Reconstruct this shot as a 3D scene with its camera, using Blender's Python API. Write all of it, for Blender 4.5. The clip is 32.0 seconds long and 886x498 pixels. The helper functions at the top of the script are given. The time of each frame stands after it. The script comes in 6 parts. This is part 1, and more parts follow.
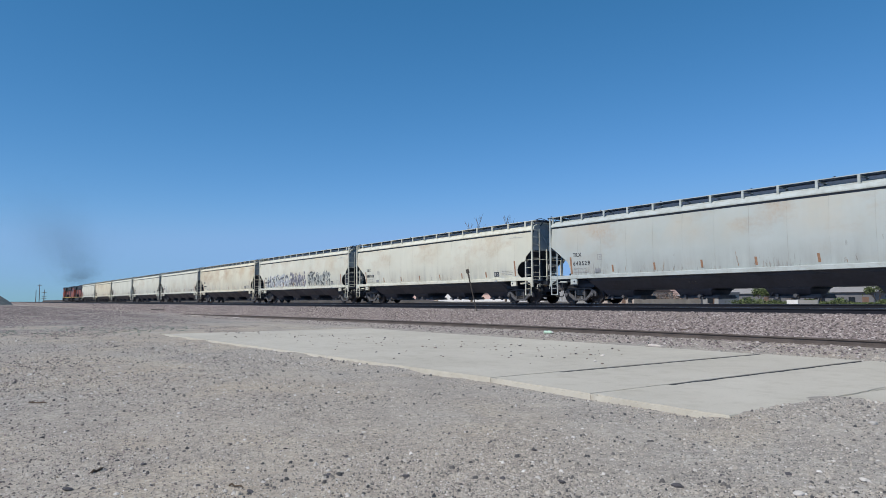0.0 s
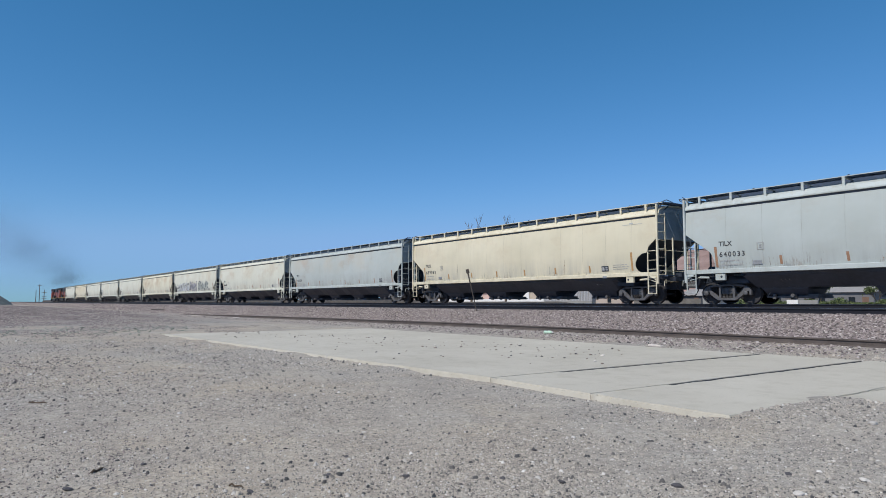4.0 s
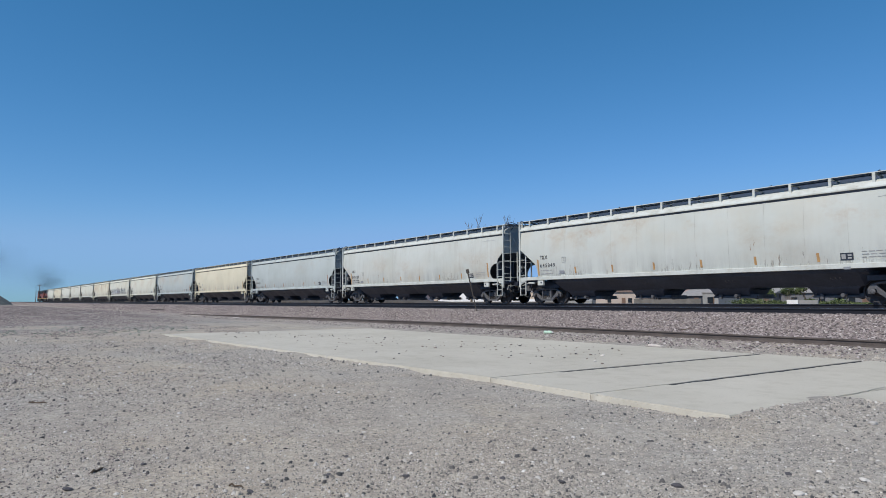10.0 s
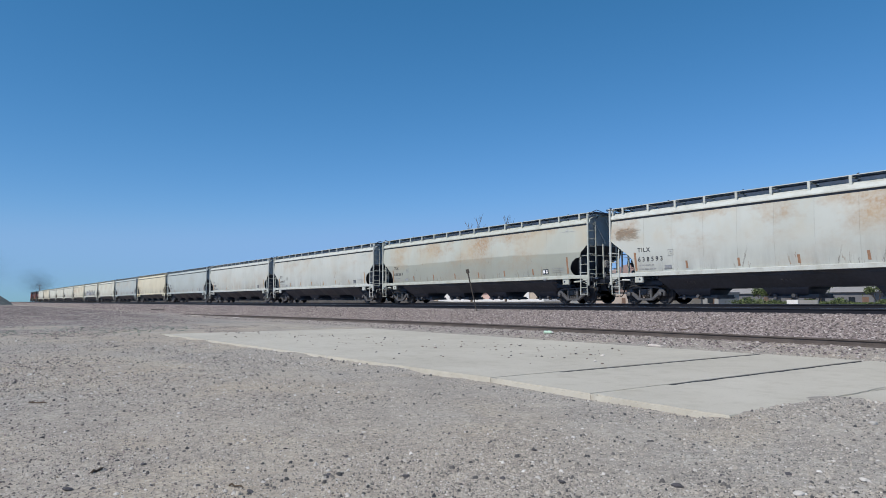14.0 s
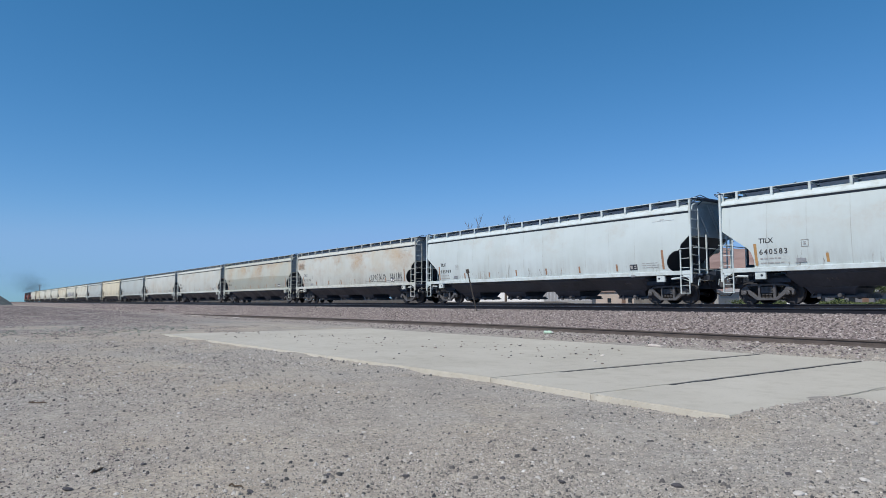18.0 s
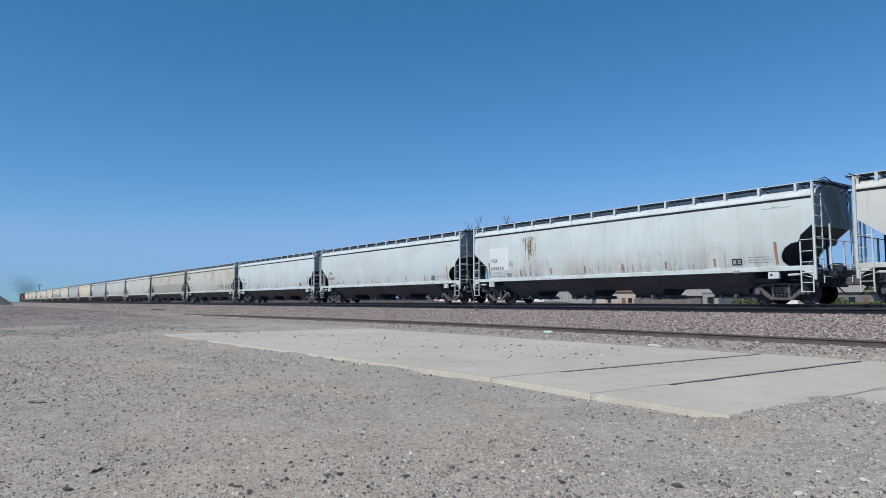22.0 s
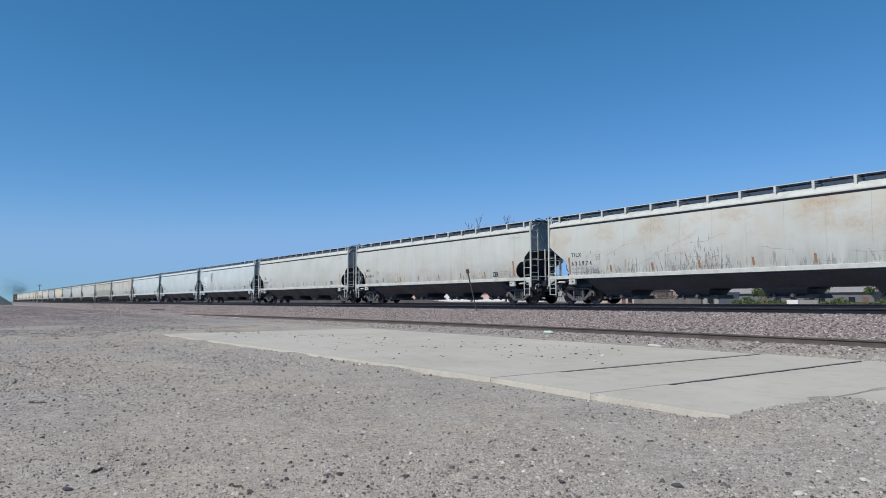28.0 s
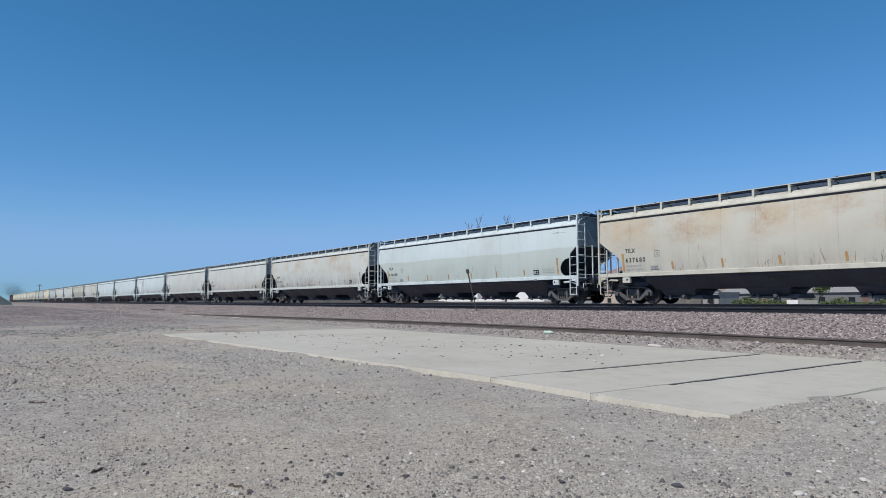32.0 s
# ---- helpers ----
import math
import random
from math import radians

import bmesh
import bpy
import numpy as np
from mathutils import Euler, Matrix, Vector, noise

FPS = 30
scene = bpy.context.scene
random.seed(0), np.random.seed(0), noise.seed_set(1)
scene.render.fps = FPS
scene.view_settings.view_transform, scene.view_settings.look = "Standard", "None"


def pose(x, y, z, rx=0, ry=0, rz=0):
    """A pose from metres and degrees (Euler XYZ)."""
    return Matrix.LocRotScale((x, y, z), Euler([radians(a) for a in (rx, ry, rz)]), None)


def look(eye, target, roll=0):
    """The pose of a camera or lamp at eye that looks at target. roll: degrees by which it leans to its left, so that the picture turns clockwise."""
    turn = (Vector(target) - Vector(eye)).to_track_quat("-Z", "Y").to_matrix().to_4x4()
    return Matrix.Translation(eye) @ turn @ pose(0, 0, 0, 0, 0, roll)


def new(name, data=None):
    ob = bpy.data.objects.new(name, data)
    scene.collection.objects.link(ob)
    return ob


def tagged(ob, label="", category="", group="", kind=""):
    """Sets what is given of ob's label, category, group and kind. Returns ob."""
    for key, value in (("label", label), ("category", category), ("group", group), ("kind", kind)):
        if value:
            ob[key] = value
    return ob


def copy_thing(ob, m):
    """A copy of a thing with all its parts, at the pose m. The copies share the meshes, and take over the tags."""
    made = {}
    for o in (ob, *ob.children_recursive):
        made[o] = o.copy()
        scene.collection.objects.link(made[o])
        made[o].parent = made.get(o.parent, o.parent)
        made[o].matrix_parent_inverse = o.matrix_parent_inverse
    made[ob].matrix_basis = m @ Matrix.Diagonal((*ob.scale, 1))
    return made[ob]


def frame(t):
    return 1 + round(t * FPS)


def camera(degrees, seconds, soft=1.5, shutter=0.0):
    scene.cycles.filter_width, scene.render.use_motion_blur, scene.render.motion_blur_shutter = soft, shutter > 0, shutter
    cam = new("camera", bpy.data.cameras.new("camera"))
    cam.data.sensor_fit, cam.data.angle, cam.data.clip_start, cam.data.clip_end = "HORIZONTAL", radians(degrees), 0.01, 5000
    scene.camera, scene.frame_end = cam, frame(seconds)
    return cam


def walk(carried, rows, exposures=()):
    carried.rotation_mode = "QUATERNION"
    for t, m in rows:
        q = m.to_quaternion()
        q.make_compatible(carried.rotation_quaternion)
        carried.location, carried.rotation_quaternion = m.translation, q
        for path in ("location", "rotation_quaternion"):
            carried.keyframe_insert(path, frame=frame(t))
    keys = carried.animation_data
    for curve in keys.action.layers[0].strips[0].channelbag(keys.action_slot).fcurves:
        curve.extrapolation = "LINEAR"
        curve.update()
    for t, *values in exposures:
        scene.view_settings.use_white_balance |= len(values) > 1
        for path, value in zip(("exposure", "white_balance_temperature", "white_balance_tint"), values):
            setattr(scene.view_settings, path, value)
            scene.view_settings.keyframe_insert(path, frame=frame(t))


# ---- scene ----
# ---- camera: a phone held still beside the line, 1.3 m over the ground ----
# x runs along the track (the train goes towards -x), y away from the camera, z = 0 on the rail head
cam = camera(68.01, 32.0, soft=0.75)
EYE = Vector((0.0, 0.0, 0.098))
YAW, TILT = radians(53.93), radians(4.58)
AHEAD = Vector((-math.sin(YAW) * math.cos(TILT), math.cos(YAW) * math.cos(TILT), math.sin(TILT)))
STAND = look(EYE, EYE + AHEAD)
walk(cam, [(0.0, STAND), (32.0, STAND)], exposures=[(0.0, 0.0), (32.0, 0.0)])

# ---- light: high clear sun from behind the camera ----
SUN_EL, SUN_AZ = radians(50), radians(171)          # azimuth clockwise from +y
world = bpy.data.worlds.new("sky")
scene.world = world
world.use_nodes = True
wn, wl = world.node_tree.nodes, world.node_tree.links
sky = wn.new("ShaderNodeTexSky")
sky.sky_type, sky.sun_disc = "NISHITA", False
sky.sun_elevation, sky.sun_rotation = SUN_EL, SUN_AZ
sky.air_density, sky.dust_density, sky.ozone_density, sky.altitude = 1.0, 0.1, 4.0, 300
wn["Background"].inputs["Strength"].default_value = 0.112
# the deep blue of dry desert air overhead, pale blue rather than yellow towards the horizon
split, join = wn.new("ShaderNodeSeparateColor"), wn.new("ShaderNodeCombineColor")
wl.new(sky.outputs["Color"], split.inputs[0])
for band, power, gain, most, blur in (("Red", 1.38, 0.362, 2.10, 0.6), ("Green", 0.88, 0.930, 3.90, 0.8), ("Blue", 0.95, 1.120, 7.0, 1.3)):
    p_, g_, m_ = (wn.new("ShaderNodeMath") for _ in range(3))
    p_.operation, g_.operation, m_.operation = "POWER", "MULTIPLY", "SMOOTH_MIN"
    p_.inputs[1].default_value, g_.inputs[1].default_value = power, gain
    m_.inputs[1].default_value, m_.inputs[2].default_value = most, blur
    wl.new(split.outputs[band], p_.inputs[0])
    wl.new(p_.outputs[0], g_.inputs[0])
    wl.new(g_.outputs[0], m_.inputs[0])
    wl.new(m_.outputs[0], join.inputs[band])
wl.new(join.outputs[0], wn["Background"].inputs["Color"])
lamp = bpy.data.lights.new("sun", "SUN")
lamp.energy, lamp.angle, lamp.color = 4.05, radians(0.53), (1.0, 0.93, 0.845)
sun = new("sun", lamp)
to_sun = Vector((math.sin(SUN_AZ) * math.cos(SUN_EL), math.cos(SUN_AZ) * math.cos(SUN_EL), math.sin(SUN_EL)))
sun.matrix_world = look((0, 0, 60), Vector((0, 0, 60)) - to_sun)

# ---- the train's run: uniform acceleration ----
TRACK_Y = 27.48                 # centre line of the train's track
PITCH = 21.93                   # one hopper car over its couplers
GAP0, SPEED, GAIN = -26.23, 8.805, 0.0427


def run(t):
    """Metres gone since the start."""
    return SPEED * t + GAIN * t * t / 2


# ---- material helpers ----
class Mat:
    """A small builder round one node material."""

    def __init__(self, name, rough=0.7, metal=0.0):
        self.m = bpy.data.materials.new(name)
        self.m.use_nodes = True
        self.nt = self.m.node_tree
        self.b = self.nt.nodes["Principled BSDF"]
        self.b.inputs["Roughness"].default_value, self.b.inputs["Metallic"].default_value = rough, metal
        self.b.inputs["Specular IOR Level"].default_value = 0.35

    def node(self, kind, **keep):
        n = self.nt.nodes.new(kind)
        for k, v in keep.items():
            n.inputs[k].default_value = v
        return n

    def link(self, a, b):
        self.nt.links.new(a, b)

    def coords(self, which="Object", scale=(1, 1, 1), shift=False):
        tc = self.node("ShaderNodeTexCoord")
        mp = self.node("ShaderNodeMapping")
        mp.inputs["Scale"].default_value = scale
        self.link(tc.outputs[which], mp.inputs["Vector"])
        if shift:
            oi = self.node("ShaderNodeObjectInfo")
            mul = self.node("ShaderNodeMath")
            mul.operation = "MULTIPLY"
            mul.inputs[1].default_value = 97.0
            self.link(oi.outputs["Random"], mul.inputs[0])
            self.link(mul.outputs[0], mp.inputs["Location"])
        return mp.outputs["Vector"]

    def noise(self, vec, scale, detail=4.0, rough=0.55):
        n = self.node("ShaderNodeTexNoise", Scale=scale, Detail=detail, Roughness=rough)
        self.link(vec, n.inputs["Vector"])
        return n.outputs["Fac"]

    def ramp(self, fac, stops):
        r = self.node("ShaderNodeValToRGB")
        el = r.color_ramp.elements
        for i, (p, c) in enumerate(stops):
            e = el[i] if i < 2 else el.new(p)
            e.position, e.color = p, c if len(c) == 4 else (*c, 1)
        self.link(fac, r.inputs["Fac"])
        return r.outputs["Color"]

    def step(self, fac, lo, hi):
        r = self.node("ShaderNodeMapRange")
        r.inputs["From Min"].default_value, r.inputs["From Max"].default_value = lo, hi
        self.link(fac, r.inputs["Value"])
        return r.outputs["Result"]

    def math(self, op, a, b=None):
        n = self.node("ShaderNodeMath")
        n.operation = op
        for i, v in enumerate((a, b)):
            if v is None:
                continue
            if isinstance(v, (int, float)):
                n.inputs[i].default_value = v
            else:
                self.link(v, n.inputs[i])
        return n.outputs[0]

    def mix(self, fac, a, b, mode="MIX"):
        n = self.node("ShaderNodeMix")
        n.data_type, n.blend_type = "RGBA", mode
        for sock, v in ((n.inputs["Factor"], fac), (n.inputs[6], a), (n.inputs[7], b)):
            if isinstance(v, (int, float)):
                sock.default_value = v
            elif isinstance(v, tuple):
                sock.default_value = v if len(v) == 4 else (*v, 1)
            else:
                self.link(v, sock)
        return n.outputs[2]

    def color(self, c):
        if isinstance(c, tuple):
            self.b.inputs["Base Color"].default_value = c if len(c) == 4 else (*c, 1)
        else:
            self.link(c, self.b.inputs["Base Color"])
        return self

    def bump(self, fac, dist=0.01, strength=0.6):
        n = self.node("ShaderNodeBump", Strength=strength, Distance=dist)
        self.link(fac, n.inputs["Height"])
        self.link(n.outputs["Normal"], self.b.inputs["Normal"])
        return self


def plain(name, c, rough=0.7, metal=0.0, spread=0.25, scale=6.0, bump=0.0):
    """A worn single colour: two scales of noise over it."""
    m = Mat(name, rough, metal)
    v = m.coords("Object", shift=True)
    n1, n2 = m.noise(v, scale, 5), m.noise(v, scale * 9, 3)
    f = m.math("ADD", m.math("MULTIPLY", n1, 0.65), m.math("MULTIPLY", n2, 0.35))
    lo = tuple(x * (1 - spread) for x in c[:3])
    hi = tuple(min(1, x * (1 + spread)) for x in c[:3])
    m.color(m.ramp(f, [(0.3, lo), (0.7, hi)]))
    if bump:
        m.bump(n2, bump, 0.5)
    return m.m


def hopper_paint(name, band=0.0, rust=0.0, rust_top=0.5, grime=0.5, scuff=0.2, streak=0.16):
    """Weathered car paint: the object's own colour, seams, rust blooms, streaks, lower grime."""
    m = Mat(name, 0.55)
    oi = m.node("ShaderNodeObjectInfo")
    tc = m.node("ShaderNodeTexCoord")
    sep = m.node("ShaderNodeSeparateXYZ")
    m.link(tc.outputs["Object"], sep.inputs[0])
    X, Z = sep.outputs["X"], sep.outputs["Z"]
    v = m.coords("Object", (1, 1, 1), True)
    vs = m.coords("Object", (1, 1, 0.12), True)
    base = oi.outputs["Color"]
    big = m.noise(v, 0.45, 4)
    base = m.mix(m.step(big, 0.38, 0.72), base, m.mix(1.0, base, (0.90, 0.90, 0.885), "MULTIPLY"))
    # each sheet weathers a little differently from its neighbours
    sheet = m.math("FLOOR", m.math("DIVIDE", m.math("ADD", X, 30.0), 1.55))
    wn_ = m.node("ShaderNodeTexWhiteNoise")
    wn_.noise_dimensions = "1D"
    m.link(m.math("ADD", sheet, m.math("MULTIPLY", oi.outputs["Random"], 61.0)), wn_.inputs["W"])
    base = m.mix(m.math("MULTIPLY", wn_.outputs["Value"], 0.5), base, m.mix(1.0, base, (0.93, 0.925, 0.905), "MULTIPLY"))
    if band:
        edge = m.math("ADD", Z, m.math("MULTIPLY", m.noise(v, 0.3, 3), 0.35))
        low = m.step(edge, band + 0.2, band + 0.13)
        base = m.mix(low, base, m.mix(1.0, base, (0.73, 0.735, 0.715) if rust > 0.5 else (0.86, 0.855, 0.79), "MULTIPLY"))
    # vertical streaks of dust and rain
    st = m.step(m.noise(vs, 3.2, 6, 0.65), 0.5, 0.85)
    base = m.mix(m.math("MULTIPLY", st, streak), base, (0.36, 0.34, 0.30))
    # grime above the sill
    gz = m.step(Z, 2.55, 1.45)
    gr = m.math("MULTIPLY", gz, m.step(m.noise(vs, 1.6, 7, 0.7), 0.36, 0.66))
    base = m.mix(m.math("MULTIPLY", gr, grime), base, (0.275, 0.285, 0.28))
    # rust blooms
    if rust:
        rz = m.step(Z, 2.2, 3.6) if rust_top > 0 else m.step(Z, 3.4, 1.6)
        bl = m.step(m.noise(m.coords("Object", (0.55, 1, 0.9), True), 0.62, 6, 0.62), 0.55 - 0.09 * rust, 0.64)
        fine = m.step(m.noise(v, 7.0, 5, 0.65), 0.18, 0.66)
        rf = m.math("MULTIPLY", m.math("MULTIPLY", bl, fine), m.math("ADD", 0.25, m.math("MULTIPLY", rz, 0.75)))
        base = m.mix(m.math("MULTIPLY", rf, min(1.0, rust)), base, (0.37, 0.225, 0.115))
    # broad ochre stains on the upper sheets
    if rust > 0.3:
        oc = m.math("MULTIPLY", m.step(m.noise(m.coords("Object", (0.5, 1, 0.35), True), 0.9, 6, 0.6), 0.45, 0.68), m.step(Z, 2.4, 3.2) if rust_top > 0 else m.step(Z, 3.8, 2.2))
        base = m.mix(m.math("MULTIPLY", oc, min(0.55, rust * 0.55)), base, (0.52, 0.41, 0.26))
    # ragged scrapes and rust runs rising from the sill, in clusters
    up = m.noise(m.coords("Object", (7.5, 1, 0.9), True), 1.7, 7, 0.72)
    clus = m.noise(m.coords("Object", (0.55, 1, 0.15), True), 1.0, 3)
    val = m.math("ADD", up, m.math("MULTIPLY", m.math("SUBTRACT", clus, 0.5), 0.5))
    val = m.math("SUBTRACT", val, m.math("MULTIPLY", m.math("SUBTRACT", Z, 1.45), 0.30 - 0.22 * scuff))
    mark = m.step(val, 0.555 - 0.04 * scuff, 0.60 - 0.04 * scuff)
    ink = m.ramp(m.noise(v, 1.4, 3), [(0.42, (0.17, 0.168, 0.16)), (0.66, (0.22, 0.155, 0.11))])
    base = m.mix(m.math("MULTIPLY", mark, 0.34 + 0.42 * scuff), base, ink)
    # weld seams between the sheets
    fr = m.math("FRACT", m.math("DIVIDE", m.math("ADD", X, 30.0), 1.55))
    seam = m.math("LESS_THAN", fr, 0.014)
    base = m.mix(m.math("MULTIPLY", seam, m.math("MULTIPLY", m.step(m.noise(v, 0.9, 3), 0.35, 0.7), 0.45)), base, (0.20, 0.18, 0.16))
    m.color(base)
    m.b.inputs["Roughness"].default_value = 0.6
    h = m.math("ADD", m.math("MULTIPLY", m.noise(v, 1.1, 2), 1.0), m.math("MULTIPLY", seam, 0.25))
    m.bump(h, 0.035, 0.55)
    return m.m


PAINT = {
    "clean": hopper_paint("paint_clean", 0, 0.2, 1, 0.55, 0.32),
    "spots": hopper_paint("paint_spots", 0, 0.5, 1, 0.6, 0.3),
    "rusty": hopper_paint("paint_rusty", 0, 0.95, 1, 0.6),
    "band": hopper_paint("paint_band_rust", 2.75, 0.95, 1, 0.45),
    "bandclean": hopper_paint("paint_band_clean", 2.95, 0.15, 1, 0.35),
    "dirty": hopper_paint("paint_dirty", 0, 0.75, 1, 0.8, 0.6),
    "streaky": hopper_paint("paint_streaky", 0, 0.45, -1, 0.75, 0.42, 0.42),
}


def trim_paint():
    m = Mat("trim_paint", 0.55)
    oi = m.node("ShaderNodeObjectInfo")
    v = m.coords("Object", shift=True)
    b = m.mix(m.step(m.noise(v, 2.0, 5), 0.45, 0.8), oi.outputs["Color"], m.mix(1.0, oi.outputs["Color"], (0.72, 0.69, 0.64), "MULTIPLY"))
    b = m.mix(m.math("MULTIPLY", m.step(m.noise(v, 11.0, 4), 0.6, 0.8), 0.5), b, (0.30, 0.22, 0.16))
    return m.color(b).m


M_TRIM = trim_paint()
# end walls: blue-grey shade of the ends mixed into their colour
M_END_SHADED = plain("end_sheet_shaded", (0.35, 0.405, 0.425), 0.6, 0, 0.2, 1.5)
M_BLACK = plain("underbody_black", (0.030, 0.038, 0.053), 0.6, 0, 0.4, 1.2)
# shade under the eave overhang, put in as a dark colour
M_EAVE_SHADE = plain("eave_shade_grey", (0.085, 0.095, 0.115), 0.7, 0, 0.3, 3)
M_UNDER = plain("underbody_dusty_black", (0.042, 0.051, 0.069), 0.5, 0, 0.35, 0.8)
M_CAST = plain("dusty_cast_steel", (0.098, 0.100, 0.106), 0.7, 0.1, 0.4, 5, 0.004)
M_SPRING = plain("dusty_spring_steel", (0.070, 0.068, 0.068), 0.6, 0.2, 0.3, 9)
M_WHEEL = plain("wheel_steel_brown", (0.046, 0.046, 0.050), 0.7, 0.2, 0.4, 6)
M_GREYIRON = plain("galvanised_grey", (0.34, 0.35, 0.36), 0.5, 0.4, 0.25, 8)
M_GRATE = plain("grating_steel", (0.060, 0.085, 0.130), 0.65, 0.2, 0.35, 10)
M_TEXT = plain("stencil_black", (0.062, 0.065, 0.070), 0.7, 0, 0.5, 14)
M_TEXT_GREY = plain("stencil_grey", (0.17, 0.172, 0.175), 0.7, 0, 0.4, 14)
M_TEXT_FAINT = plain("stencil_faded_grey", (0.33, 0.335, 0.33), 0.7, 0, 0.25, 14)
M_TEXT_PALE = plain("stencil_pale_grey", (0.43, 0.445, 0.435), 0.7, 0, 0.15, 14)
M_ORANGE_TAPE = plain("reflector_tape_orange", (0.41, 0.245, 0.105), 0.5, 0, 0.25, 8)
M_RUST_TAPE = plain("reflector_tape_rusted", (0.31, 0.18, 0.11), 0.6, 0, 0.3, 8)
M_SCRAPE = plain("scraped_dark", (0.235, 0.228, 0.212), 0.8, 0, 0.4, 5)
M_RUN = plain("rust_run", (0.275, 0.190, 0.130), 0.85, 0, 0.35, 5)
M_HOSE = plain("rubber_black", (0.02, 0.02, 0.02), 0.6)
M_FRESH = plain("fresh_white_paint", (0.66, 0.71, 0.71), 0.5, 0, 0.05, 1)
M_DUSTY = plain("dusty_grey_casting", (0.40, 0.395, 0.37), 0.75, 0.1, 0.35, 7)
M_BRONZE = plain("brake_box_tan", (0.33, 0.25, 0.16), 0.7, 0, 0.3, 8)


# ---- mesh helpers ----
def part(name, bm, material, parent, label="", at=None):
    """Links a bmesh (or a ready mesh) as one mesh object under a thing or part."""
    if isinstance(bm, bmesh.types.BMesh):
        me = bpy.data.meshes.new(name)
        bm.to_mesh(me)
        bm.free()
    else:
        me = bm
    if not me.materials:
        me.materials.append(material)
    ob = new(name, me)
    ob.parent = parent
    if at is not None:
        ob.matrix_basis = at
    return tagged(ob, label)


def box(bm, x0, x1, y0, y1, z0, z1):
    v = [bm.verts.new(c) for c in ((x0, y0, z0), (x1, y0, z0), (x1, y1, z0), (x0, y1, z0), (x0, y0, z1), (x1, y0, z1), (x1, y1, z1), (x0, y1, z1))]
    for f in ((3, 2, 1, 0), (4, 5, 6, 7), (0, 1, 5, 4), (1, 2, 6, 5), (2, 3, 7, 6), (3, 0, 4, 7)):
        bm.faces.new([v[i] for i in f])
    return bm


def rod(bm, a, b, r, n=6, r2=None):
    """A round bar from a to b."""
    a, b = Vector(a), Vector(b)
    q = (b - a).to_track_quat("Z", "Y")
    r2 = r if r2 is None else r2
    ends = []
    for c, rad in ((a, r), (b, r2)):
        ends.append([bm.verts.new(c + q @ Vector((rad * math.cos(i * math.tau / n), rad * math.sin(i * math.tau / n), 0))) for i in range(n)])
    for i in range(n):
        bm.faces.new((ends[0][i], ends[0][(i + 1) % n], ends[1][(i + 1) % n], ends[1][i]))
    bm.faces.new(ends[0][::-1])
    bm.faces.new(ends[1])
    return bm


def beam(bm, a, b, w, d):
    """A square bar from a to b in the xz plane, w wide in that plane and d deep in y."""
    a, b = Vector(a), Vector(b)
    u = (b - a).normalized()
    n = Vector((-u.z, 0, u.x)) * w / 2
    y = Vector((0, d / 2, 0))
    v = [bm.verts.new(p) for p in (a + n - y, a - n - y, a - n + y, a + n + y, b + n - y, b - n - y, b - n + y, b + n + y)]
    for f in ((0, 1, 2, 3), (7, 6, 5, 4), (0, 4, 5, 1), (1, 5, 6, 2), (2, 6, 7, 3), (3, 7, 4, 0)):
        bm.faces.new([v[i] for i in f])
    return bm


def prism(bm, outline, y0, y1):
    """An xz outline pushed from y0 to y1."""
    a = [bm.verts.new((x, y0, z)) for x, z in outline]
    b = [bm.verts.new((x, y1, z)) for x, z in outline]
    n = len(a)
    for i in range(n):
        bm.faces.new((a[i], a[(i + 1) % n], b[(i + 1) % n], b[i]))
    bm.faces.new(a[::-1])
    bm.faces.new(b)
    return bm


def lathe(bm, profile, n=24, axis="Y", at=(0, 0, 0)):
    """Turns (radius, offset) pairs round an axis through at."""
    at = Vector(at)
    rings = []
    for r, o in profile:
        ring = []
        for i in range(n):
            c, s = r * math.cos(i * math.tau / n), r * math.sin(i * math.tau / n)
            ring.append(bm.verts.new(at + Vector({"Y": (c, o, s), "Z": (c, s, o), "X": (o, c, s)}[axis])))
        rings.append(ring)
    for a, b in zip(rings, rings[1:]):
        for i in range(n):
            bm.faces.new((a[i], a[(i + 1) % n], b[(i + 1) % n], b[i]))
    bm.faces.new(rings[0])
    bm.faces.new(rings[-1][::-1])
    bmesh.ops.recalc_face_normals(bm, faces=bm.faces[:])
    return bm


def fix(bm):
    bmesh.ops.recalc_face_normals(bm, faces=bm.faces[:])
    return bm


def soft_edges(bm, w=0.01, seg=1):
    bmesh.ops.recalc_face_normals(bm, faces=bm.faces[:])
    bmesh.ops.bevel(bm, geom=bm.edges[:], offset=w, segments=seg, profile=0.5, affect="EDGES")
    return bm


def words(name, text, size, material, parent, at, space=1.0):
    """Lettering in the built-in font, as a thin mesh part; size is the height of a capital."""
    cu = bpy.data.curves.new(name, "FONT")
    cu.body, cu.size, cu.extrude, cu.offset, cu.space_character = text, size / 0.69, 0.003, 0.005, space
    tmp = new(name, cu)
    deps = bpy.context.evaluated_depsgraph_get()
    me = bpy.data.meshes.new_from_object(tmp.evaluated_get(deps))
    bpy.data.objects.remove(tmp)
    me.materials.clear()
    return part(name, me, material, parent, "", at)


# ---- ground, ballast and tracks ----
def bend(a, b, t):
    t = min(1.0, max(0.0, t))
    return a + (b - a) * t * t * (3 - 2 * t)


